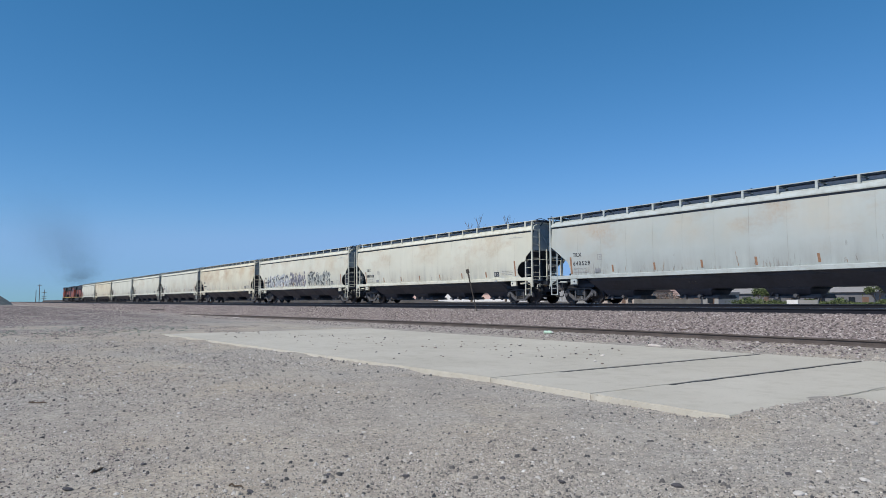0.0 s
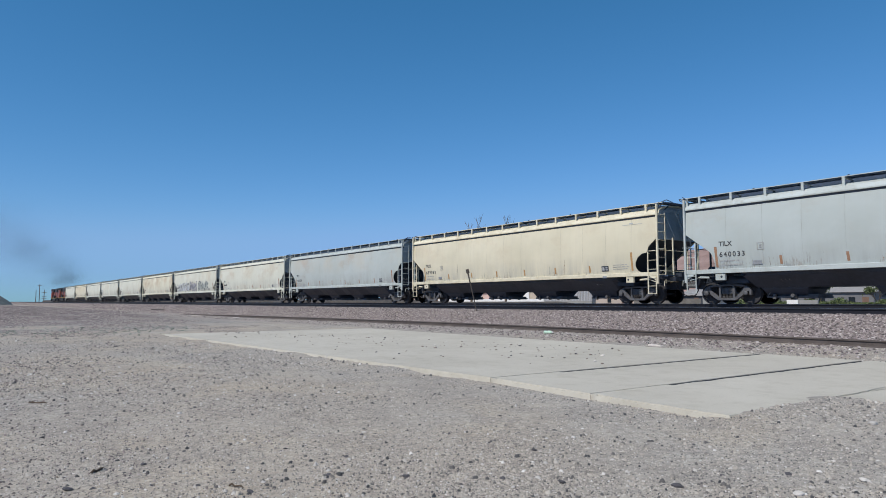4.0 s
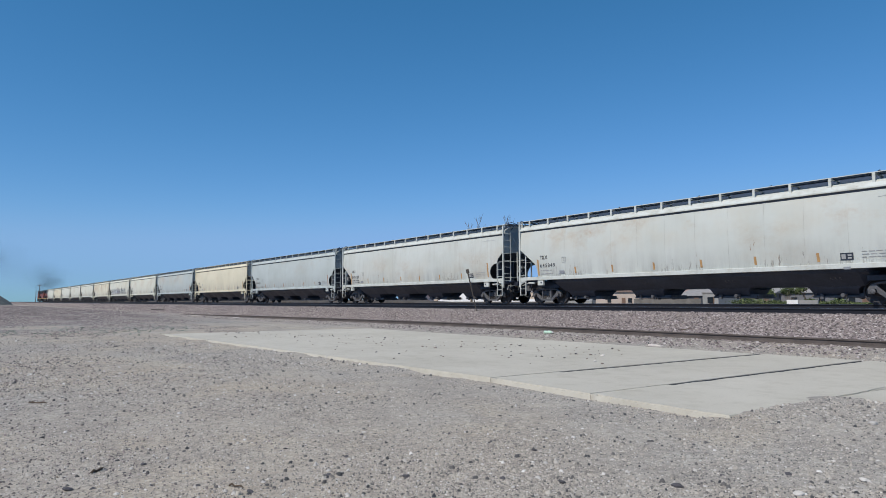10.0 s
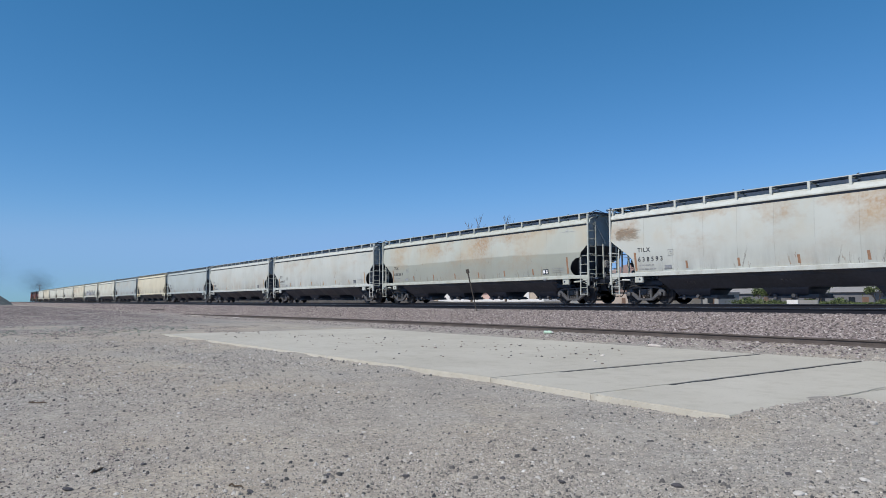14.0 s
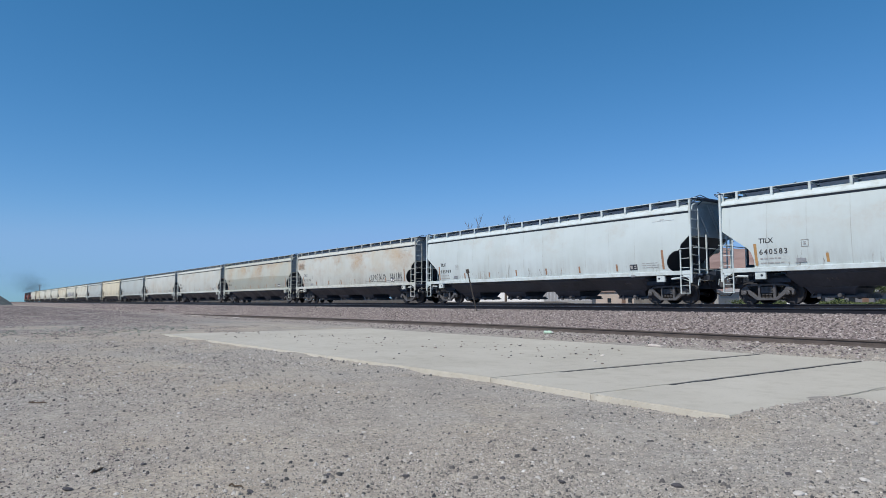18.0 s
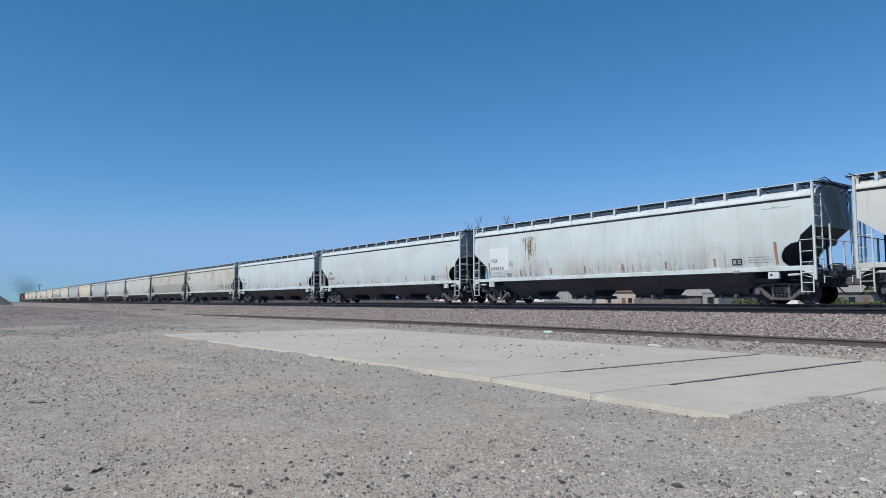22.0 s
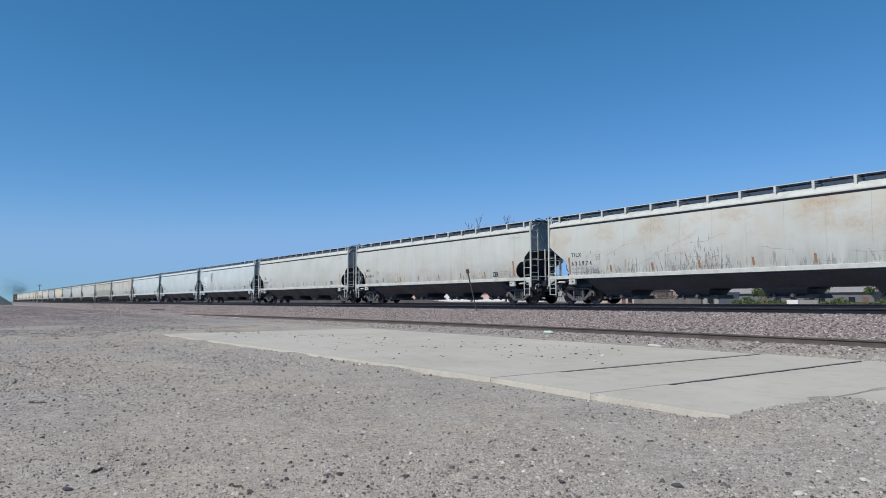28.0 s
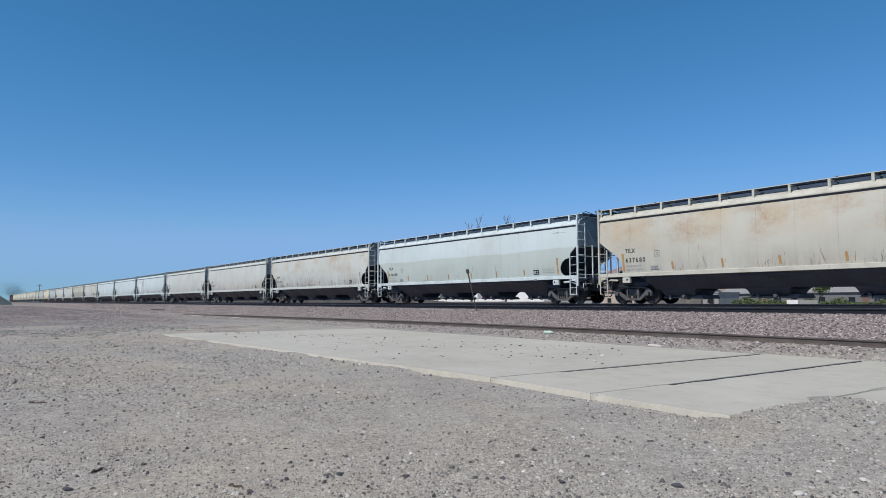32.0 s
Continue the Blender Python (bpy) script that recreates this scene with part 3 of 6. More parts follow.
def half_width(z):
    """The sides belly out a little between sill and eave."""
    return 1.53 + 0.075 * math.sin(math.pi * min(1, max(0, (z - 1.45) / 2.85)) ** 0.9) - 0.03 * max(0, (z - 3.4))


def along(pts, z):
    """The value at height z of a line of (height, value) points."""
    for (a, da), (b, db) in zip(pts, pts[1:]):
        if z <= b:
            return da + (db - da) * (z - a) / (b - a)


# how far each end of a side sheet is cut back over the trucks, by height
CUT_FRONT = ((1.46, 2.11), (1.80, 2.09), (2.10, 1.99), (2.26, 1.86), (2.74, 1.19), (3.05, 0.765), (9, 0.76))
CUT_ROUND = ((1.46, 1.70), (1.50, 1.77), (1.56, 1.87), (1.66, 1.95), (1.81, 1.99), (2.04, 1.98), (2.20, 1.88), (2.38, 1.71), (2.74, 1.22), (3.05, 0.775), (9, 0.76))
CUT_STEPPED = ((1.46, 1.70), (1.50, 1.77), (1.56, 1.87), (1.66, 1.96), (1.81, 2.01), (1.98, 1.99), (2.20, 1.86), (2.36, 1.62), (2.40, 1.36), (2.47, 1.29), (2.66, 1.24), (3.05, 0.775), (9, 0.76))


def side_sheet(rear, side=-1):
    """One pressed side sheet, its front and rear ends cut away over the trucks."""
    zs = [1.46, 1.50, 1.56, 1.61, 1.66, 1.73, 1.81, 1.90, 1.98, 2.04, 2.12, 2.20, 2.26, 2.31, 2.36, 2.40, 2.43, 2.47, 2.56, 2.66, 2.74, 2.9, 3.05, 3.35, 3.65, 3.9, 4.05]
    n = 30
    bm = bmesh.new()
    grids = []
    for inset in (0, 0.03):
        g = []
        for z in zs:
            f, r = HALF - along(CUT_FRONT, z), HALF - along(rear, z)
            g.append([bm.verts.new((-f + (f + r) * i / n, side * (half_width(z) - inset), z)) for i in range(n + 1)])
        for a, b in zip(g, g[1:]):
            for i in range(n):
                q = (a[i], a[i + 1], b[i + 1], b[i])
                bm.faces.new(q if not inset else q[::-1])
        grids.append(g)
    o, k = grids
    for j in range(len(zs) - 1):
        for i in (0, n):
            bm.faces.new((o[j][i], o[j + 1][i], k[j + 1][i], k[j][i]))
    for j in (0, len(zs) - 1):
        for i in range(n):
            bm.faces.new((o[j][i], o[j][i + 1], k[j][i + 1], k[j][i]))
    return fix(bm)


def ladder_side(s, top):
    """Side ladder by a corner: s = +1 or -1 end; rungs and outer stile."""
    bm = bmesh.new()
    x0, x1 = s * (HALF - 0.80), s * (HALF - 1.24)
    y = -1.64
    box(bm, x1 - 0.025, x1 + 0.025, y - 0.02, y + 0.02, 0.45, top)
    box(bm, x0 - 0.02, x0 + 0.02, y - 0.02, y + 0.02, 0.45, 1.25)
    for z in (0.47, 0.82, 1.2, 1.6, 2.02, 2.46):
        rod(bm, (x0, y, z), (x1, y, z), 0.016)
    for z in (1.4, top - 0.06):
        rod(bm, (x1, y, z), (x1, -1.5, z), 0.016)
    return bm


def ladder_end(s):
    bm = bmesh.new()
    x = s * (HALF - 0.66)
    box(bm, x - 0.02, x + 0.02, -1.12, -1.07, 0.95, 4.25)
    for i in range(8):
        z = 1.35 + i * 0.40
        rod(bm, (x, -1.60, z), (x, -1.09, z), 0.016)
    for z in (1.5, 3.3, 4.1):
        rod(bm, (x, -1.09, z), (s * (END - 0.02), -1.09, z), 0.016)
    return bm


def sideframe():
    """Cast truck sideframe: arched top, diagonal arms, spring window, journal jaws, in one casting."""
    half = [(0.0, 0.83), (0.55, 0.83), (0.80, 0.78), (1.0, 0.69), (1.09, 0.56), (1.09, 0.38), (1.0, 0.36), (0.99, 0.53), (0.80, 0.53), (0.78, 0.41), (0.70, 0.35), (0.42, 0.15), (0.0, 0.15)]
    outer = half + [(-x, z) for x, z in half[-2:0:-1]]
    holes = [[(0.36, 0.755), (0.79, 0.715), (0.70, 0.57), (0.37, 0.26)], [(-0.36, 0.755), (-0.37, 0.26), (-0.70, 0.57), (-0.79, 0.715)], [(-0.26, 0.25), (0.26, 0.25), (0.26, 0.75), (-0.26, 0.75)]]
    bm = bmesh.new()
    edges = []
    for ring in [outer] + holes:
        v = [bm.verts.new((x, -0.075, z)) for x, z in ring]
        edges += [bm.edges.new((v[i], v[(i + 1) % len(v)])) for i in range(len(v))]
    bmesh.ops.triangle_fill(bm, edges=edges, use_beauty=True)
    got = bmesh.ops.extrude_face_region(bm, geom=bm.faces[:])
    for g in got["geom"]:
        if isinstance(g, bmesh.types.BMVert):
            g.co.y += 0.15
    fix(bm)
    rim = [e for e in bm.edges if len(e.link_faces) == 2 and e.calc_face_angle(0) > 0.9]
    bmesh.ops.bevel(bm, geom=rim, offset=0.014, segments=1, affect="EDGES")
    return bm


def spring_nest():
    bm = bmesh.new()
    for x in (-0.15, 0, 0.15):
        for k in range(3):
            z = 0.24 + k * 0.058
            lathe(bm, [(0.062, 0), (0.072, 0.018), (0.062, 0.036)], 10, "Z", (x, -0.02, z))
    return bm


def bearing_cap():
    return lathe(bmesh.new(), [(0.085, 0.0), (0.095, -0.03), (0.095, -0.07), (0.05, -0.095)], 14, "Y")


def wheelset():
    bm = bmesh.new()
    for s in (-1, 1):
        o = s * 0.7175
        prof = [(0.485, -0.062), (0.485, -0.035), (0.462, -0.022), (0.457, 0.075), (0.395, 0.078), (0.385, 0.045), (0.16, 0.02), (0.13, 0.09), (0.06, 0.09), (0.06, -0.09), (0.14, -0.09), (0.17, -0.02), (0.385, 0.0), (0.40, -0.062)]
        lathe(bm, [(r, o + s * q) for r, q in prof], 28, "Y")
        for k in range(3):                                # mould marks on the plate
            a = k * math.tau / 3 + 0.4
            lathe(bm, [(0.022, o + s * 0.03), (0.018, o + s * 0.06)], 8, "Y", (0.29 * math.cos(a), 0, 0.29 * math.sin(a)))
    lathe(bm, [(0.075, -0.72), (0.07, 0), (0.075, 0.72)], 12, "Y")
    lathe(bm, [(0.06, -1.0), (0.06, 1.0)], 10, "Y")
    return fix(bm)


WHEELSETS = []                  # (object, x, radius, height) of all axles that turn


def truck(parent, x):
    bm = bmesh.new()
    box(bm, -0.245, 0.245, -1.07, 1.07, 0.43, 0.70)
    for s in (-1, 1):                                     # bolster ends with their ribs and wear plates
        for z in (0.44, 0.55, 0.66):
            box(bm, -0.235, 0.235, *sorted((s * 1.08, s * 1.115)), z, z + 0.02)
        box(bm, -0.05, 0.05, *sorted((s * 1.06, s * 1.10)), 0.43, 0.69)
    lathe(bm, [(0.2, 0.72), (0.2, 0.86)], 14, "Z")
    for s in (-1, 1):
        box(bm, s * 0.42 - 0.05, s * 0.42 + 0.05, -0.9, 0.9, 0.36, 0.48)   # brake beams
    tr_ = part("truck", fix(bm), M_CAST, parent, "", pose(x, 0, 0))
    me = {}
    for y, turn in ((-1.03, 0), (1.03, 180)):
        a = part("sideframe", me.get("f") or sideframe(), M_CAST, tr_, "", pose(0, y, 0, 0, 0, turn))
        me["f"] = a.data
        b = tagged(part("spring_nest", me.get("s") or spring_nest(), M_SPRING, tr_, "", pose(0, y, 0, 0, 0, turn)), kind="stuff")
        me["s"] = b.data
        for xx in (-0.889, 0.889):
            c = part("bearing_cap", me.get("c") or bearing_cap(), M_CAST, tr_, "", pose(xx, y + (-0.11 if y < 0 else 0.11), 0.457, 0, 0, turn))
            me["c"] = c.data
    for xx in (-0.889, 0.889):
        w = part("wheelset", me.get("w") or wheelset(), M_WHEEL, tr_, "", pose(xx, 0, 0.457))
        me["w"] = w.data
        smooth_angle(w.data)
    return tr_


def smooth_angle(me):
    """Smooth faces but keep sharp edges sharp."""
    me.shade_smooth()
    me.set_sharp_from_angle(angle=radians(35))


def brake_wheel():
    bm = bmesh.new()
    n = 20
    for i in range(n):
        a, b = i * math.tau / n, (i + 1) * math.tau / n
        rod(bm, (0, 0.27 * math.cos(a), 0.27 * math.sin(a)), (0, 0.27 * math.cos(b), 0.27 * math.sin(b)), 0.012, 5)
    for i in range(5):
        a = i * math.tau / 5
        rod(bm, (0, 0, 0), (0, 0.27 * math.cos(a), 0.27 * math.sin(a)), 0.009, 5)
    lathe(bm, [(0.05, -0.05), (0.05, 0.04)], 10, "X")
    return bm


def brake_gear(car, s):
    """Hand brake on one end: wheel, gear box on its bracket, chain rod."""
    x = s * (HALF - 0.40)
    y = -0.42 if s > 0 else 0.35
    part("brake_wheel", brake_wheel(), M_BLACK, car, "black hand brake wheel", pose(x, y, 2.05))
    bm = soft_edges(box(bmesh.new(), x - s * 0.20 - 0.10, x - s * 0.20 + 0.10, y - 0.12, y + 0.14, 1.86, 2.24), 0.03)
    part("brake_housing", bm, M_DUSTY if s > 0 else M_BLACK, car, "dusty grey hand brake housing" if s > 0 else "")
    if s > 0:
        bm = box(bmesh.new(), HALF - 1.32, HALF - 1.28, -1.46, -0.36, 1.30, 2.58)
        box(bm, HALF - 1.52, HALF - 1.32, -1.46, -1.42, 1.30, 2.40)
        box(bm, HALF - 1.28, HALF - 1.20, -0.44, -0.36, 1.30, 2.56)
        part("brake_bulkhead", bm, M_BLACK, car)
        bm = soft_edges(box(bmesh.new(), x - 0.30, x - 0.16, y - 0.16, y + 0.02, 1.36, 1.62), 0.04)
        part("bell_crank", bm, M_DUSTY, car)
    bm = box(bmesh.new(), x - s * 0.26 - 0.04, x - s * 0.26 + 0.04, y + 0.02, y + 0.12, 1.2, 2.0)
    rod(bm, (x - s * 0.22, y, 1.9), (x - s * 0.22, y, 0.9), 0.02)
    part("brake_bracket", bm, M_BLACK, car)


def coupler(s):
    bm = bmesh.new()
    box(bm, *sorted((s * (HALF - 0.95), s * (HALF - 0.22))), -0.08, 0.08, 0.78, 0.96)
    box(bm, *sorted((s * (HALF - 0.28), s * (HALF + 0.06))), -0.16, 0.10, 0.72, 1.02)
    box(bm, *sorted((s * (HALF - 0.16), s * (HALF + 0.10))), 0.04, 0.18, 0.74, 1.0)
    return soft_edges(bm, 0.03)


def air_hose(s):
    bm = bmesh.new()
    last = None
    for i in range(9):
        t = i / 8
        p = (s * (HALF - 0.62 + 0.6 * t), -0.38 + 0.3 * t, 0.82 - 0.46 * math.sin(math.pi * min(1, t * 0.62)))
        if last:
            rod(bm, last, p, 0.025)
        last = p
    return bm


def hopper_bay():
    """One discharge hopper below the black underbody: steep sheets with a folded shoulder down to an outlet."""
    bm = bmesh.new()
    rings = []
    for hx, hy, z in ((1.00, 0.88, 0.69), (0.88, 0.84, 0.60), (0.80, 0.66, 0.38), (0.80, 0.60, 0.33)):
        rings.append([bm.verts.new((a * hx, b * hy, z)) for a, b in ((-1, -1), (1, -1), (1, 1), (-1, 1))])
    for up, dn in zip(rings, rings[1:]):
        for i in range(4):
            bm.faces.new((dn[i], dn[(i + 1) % 4], up[(i + 1) % 4], up[i]))
    bm.faces.new(rings[-1][::-1])
    bm.faces.new(rings[0])
    return fix(bm)


def outlet_gate():
    """Sliding gate under a bay: frame with open rails, pinion shafts and their capstans."""
    bm = box(bmesh.new(), -0.78, 0.78, -0.66, 0.66, 0.255, 0.335)
    box(bm, 0.66, 1.16, -0.62, 0.62, 0.23, 0.40)                      # housing of the drawn gate
    for s in (-1, 1):
        box(bm, -0.80, 1.16, s * 0.70 - 0.03, s * 0.70 + 0.03, 0.25, 0.31)
        for x in (-0.52, 0.30):
            box(bm, x, x + 0.12, s * 0.74 - 0.05, s * 0.74 + 0.05, 0.20, 0.40)
    rod(bm, (0.36, -0.95, 0.34), (0.36, 0.95, 0.34), 0.035, 8)
    for s in (-1, 1):
        lathe(bm, [(0.075, s * 0.90), (0.075, s * 0.98)], 8, "Y", (0.36, 0, 0.34))
        rod(bm, (-0.78, s * 0.72, 0.30), (-0.62, s * 0.72, 0.50), 0.022)
    return bm


def underbody():
    """The black lower body: sides slope in from the sills, bulging at each bay and pinched between bays."""
    bm = bmesh.new()
    rows = []
    stations = [(-7.72, 0), (-7.4, 1)] + [(b + o, k) for b in (-6.3, -2.1, 2.1, 6.3) for o, k in ((-0.85, 1), (0.85, 1))] + [(b, 2) for b in (-4.2, 0.0, 4.2)] + [(7.4, 1), (7.72, 0)]
    for x, kind in sorted(stations):
        zl = 0.68 if kind else 0.95
        out, low = ((1.40, 0.88), (1.42, 0.90), (1.26, 0.72))[kind]
        sec = [(-1.46, 1.30), (-out, 1.16), (-low, zl), (low, zl), (out, 1.16), (1.46, 1.30)]
        rows.append([bm.verts.new((x, y, z)) for y, z in sec])
    for a, b in zip(rows, rows[1:]):
        for i in range(6):
            bm.faces.new((a[i], a[(i + 1) % 6], b[(i + 1) % 6], b[i]))
    bm.faces.new(rows[0])
    bm.faces.new(rows[-1][::-1])
    return fix(bm)


def roof_mesh():
    bm = bmesh.new()
    prof = [(-1.50, 4.33), (-1.2, 4.50), (-0.7, 4.58), (0, 4.60), (0.7, 4.58), (1.2, 4.50), (1.50, 4.33)]
    a = [[bm.verts.new((x, y, z)) for y, z in prof] + [bm.verts.new((x, y, z - 0.05)) for y, z in prof[::-1]] for x in (-END - 0.02, END + 0.02)]
    k = len(a[0])
    for i in range(k):
        bm.faces.new((a[0][i], a[0][(i + 1) % k], a[1][(i + 1) % k], a[1][i]))
    bm.faces.new(a[0][::-1])
    bm.faces.new(a[1])
    return fix(bm)


def top_chord(y):
    bm = bmesh.new()
    s = -1 if y < 0 else 1
    sec = [(1.47, 4.13), (1.60, 4.14), (1.60, 4.19), (1.53, 4.335), (1.47, 4.335)]
    a = [[bm.verts.new((x, s * yy, z)) for yy, z in sec] for x in (-END, END)]
    for i in range(5):
        bm.faces.new((a[0][i], a[0][(i + 1) % 5], a[1][(i + 1) % 5], a[1][i]))
    bm.faces.new(a[0][::-1])
    bm.faces.new(a[1])
    return fix(bm)


def end_sheet(s):
    """Upper end wall, bowed out a little in the middle, with a flanged hem along the roof."""
    prof = [(-1.47, 3.02), (-1.53, 3.35), (-1.50, 4.29), (-1.2, 4.45), (-0.7, 4.53), (0, 4.55), (0.7, 4.53), (1.2, 4.45), (1.50, 4.29), (1.53, 3.35), (1.47, 3.02)]
    bm = bmesh.new()
    a = [[bm.verts.new((s * (x + 0.10 * max(0, 1 - (y / 1.5) ** 2)), y, z)) for y, z in prof] for x in (END - 0.03, END - 0.07)]
    k = len(prof)
    for i in range(k):
        bm.faces.new((a[0][i], a[0][(i + 1) % k], a[1][(i + 1) % k], a[1][i]))
    for row, turn in ((a[0], 1), (a[1], -1)):
        for i in range(5):
            q = [row[i], row[i + 1], row[k - 2 - i], row[k - 1 - i]]
            q = list(dict.fromkeys(q))
            bm.faces.new(q[::turn])
    return fix(bm)


def end_stiffeners(s):
    """Slanting channels welded on the end wall, with the small steps between them."""
    bm = bmesh.new()
    for top, foot in ((-0.30, 0.62), (-0.12, 0.80), (0.10, 1.02), (0.62, 1.36)):
        rod(bm, (s * (END + 0.085), top, 4.46), (s * (END + 0.075), foot, 3.10), 0.030, 4)
    for i in range(7):
        f = (i + 1) / 8
        y, z = -0.30 + 0.92 * f, 4.46 - 1.36 * f
        rod(bm, (s * (END + 0.09), y, z), (s * (END + 0.09), y + 0.20, z), 0.014)
    rod(bm, (s * (END + 0.05), -1.15, 4.36), (s * (END + 0.09), -0.30, 3.12), 0.018, 4)
    return bm


def end_hem(s):
    """The roof's rolled edge over the end wall."""
    prof = [(-1.53, 4.20), (-1.50, 4.35), (-1.2, 4.51), (-0.7, 4.59), (0, 4.61), (0.7, 4.59), (1.2, 4.51), (1.50, 4.35), (1.53, 4.20)]
    bm = bmesh.new()
    for (ya, za), (yb, zb) in zip(prof, prof[1:]):
        rod(bm, (s * (END + 0.08), ya, za), (s * (END + 0.08), yb, zb), 0.034, 6)
    return bm


def end_gear(s):
    """Brake pipes, cylinder and draft housing that fill the space under the end platform."""
    bm = bmesh.new()
    e = HALF * s
    soft = box(bmesh.new(), *sorted((e - s * 1.35, e - s * 0.40)), -0.34, 0.34, 0.66, 1.12)
    soft_edges(soft, 0.03)
    me = bpy.data.meshes.new("tmp")
    soft.to_mesh(me)
    soft.free()
    bm.from_mesh(me)
    bpy.data.meshes.remove(me)
    lathe(bm, [(0.08, -0.32), (0.17, -0.26), (0.17, 0.22), (0.05, 0.30)], 12, "X", (e - s * 1.55, -0.62, 1.48))
    box(bm, *sorted((e - s * 0.75, e - s * 0.32)), -0.85, 0.85, 1.06, 1.26)
    box(bm, *sorted((e - s * 0.62, e - s * 0.26)), -0.46, -0.10, 1.26, 1.44)
    for k in range(5):
        lathe(bm, [(0.03, -0.86 + k * 0.2), (0.03, -0.84 + k * 0.2)], 6, "Y", (e - s * 0.34, 0, 1.16))
    box(bm, *sorted((e - s * 1.9, e - s * 1.0)), -1.35, -1.25, 1.20, 1.36)
    box(bm, *sorted((e - s * 1.15, e - s * 0.80)), 0.45, 1.05, 1.12, 1.62)
    box(bm, *sorted((e - s * 1.0, e - s * 0.78)), -0.95, -0.62, 0.86, 1.16)
    for y, z in ((-1.0, 1.22), (-0.8, 0.98), (0.9, 1.02)):
        rod(bm, (e - s * 2.6, y, z), (e - s * 0.62, y * 0.8, z - 0.05), 0.028)
    rod(bm, (e - s * 0.62, -0.64, 1.17), (e - s * 0.50, -0.52, 0.78), 0.028)
    rod(bm, (e - s * 1.7, -1.1, 1.28), (e - s * 1.55, -0.62, 1.48), 0.022)
    return bm


def end_platform(s):
    """Crossover walkway of open bars over the coupler, on two angle brackets."""
    bm = bmesh.new()
    x0, x1 = s * (HALF - 0.95), s * (HALF - 0.42)
    for i in range(8):
        x = x0 + (x1 - x0) * (i + 0.5) / 8
        box(bm, x - 0.014, x + 0.014, -1.25, 1.25, 1.30, 1.335)
    for y in (-1.25, -0.42, 0.42, 1.25):
        box(bm, *sorted((x0, x1)), y - 0.02, y + 0.02, 1.26, 1.335)
    return bm


def corner_gusset(s):
    """Pale wedge under the sill at the corner, and the release rod beside it."""
    bm = bmesh.new()
    prism(bm, [(s * (HALF - 0.80), 1.29), (s * (HALF - 1.20), 1.29), (s * (HALF - 0.80), 1.06)], -1.62, -1.585)
    rod(bm, (s * (HALF - 1.80), -1.50, 1.13), (s * (HALF - 1.36), -1.53, 1.15), 0.048, 8)
    rod(bm, (s * (HALF - 1.36), -1.53, 1.15), (s * (HALF - 0.90), -1.56, 1.02), 0.018, 6)
    return fix(bm)


def slope_sheet(s):
    """End slope of the cargo hold, from the end sheet down to the hoppers."""
    bm = bmesh.new()
    pts = [(END - 0.03, 3.06), (8.1, 1.44), (7.62, 1.16), (7.62, 1.24), (8.06, 1.52), (END - 0.03, 3.14)]
    prism(bm, [(s * x, z) for x, z in pts], -1.50, 1.50)
    return fix(bm)


def end_frame(s):
    """Platform, striker, end posts and handrails below and beside the slope."""
    bm = bmesh.new()
    x = s * (HALF - 0.72)
    box(bm, *sorted((s * 7.7, s * (HALF - 0.55))), -0.32, 0.32, 0.80, 1.22)          # centre sill stub
    box(bm, *sorted((s * (HALF - 0.95), s * (HALF - 0.62))), -1.5, 1.5, 1.16, 1.30)  # end sill
    for y in (-0.40, 0.5):
        rod(bm, (s * (HALF - 1.2), y, 1.3), (s * (HALF - 1.2), y, 2.75), 0.045)
    return fix(bm)


def end_rails(s):
    bm = bmesh.new()
    x = s * (HALF - 0.60)
    rod(bm, (x, -1.60, 2.48), (x, 1.60, 2.48), 0.018)
    rod(bm, (x, -1.60, 1.52), (x, 1.60, 1.52), 0.018)
    box(bm, x - 0.03, x + 0.03, -0.62, -0.56, 1.1, 3.1)
    box(bm, x - 0.03, x + 0.03, 0.52, 0.58, 1.1, 2.5)
    rod(bm, (x + s * 0.12, -1.45, 1.05), (x + s * 0.12, 0.2, 1.0), 0.015)            # uncoupling lever
    rod(bm, (x + s * 0.12, -1.45, 1.05), (x + s * 0.12, -1.5, 0.80), 0.015)
    return bm


def bracket():
    """Running-board bracket on the roof edge: a flat upright with a foot."""
    bm = bmesh.new()
    box(bm, -0.05, 0.05, -1.50, -1.46, 4.32, 4.70)
    box(bm, -0.05, 0.05, -1.46, -0.75, 4.635, 4.66)
    return bm


def running_board(y0, y1):
    """Steel walkway on the roof edge: an open grating of long bars over cross bars."""
    bm = bmesh.new()
    for j in range(9):
        y = y0 + (y1 - y0) * (j + 0.5) / 9
        box(bm, -HALF + 0.5, HALF - 0.5, y - 0.022, y + 0.022, 4.665, 4.695)
    for i in range(73):
        x = -HALF + 0.55 + i * (PITCH - 1.1) / 72
        box(bm, x - 0.012, x + 0.012, y0, y1, 4.655, 4.662)
    return bm


def board_edge(s):
    """Light angle along the outer edge of the walkway."""
    return box(bmesh.new(), -HALF + 0.5, HALF - 0.5, *sorted((s * 1.47, s * 1.485)), 4.686, 4.715)


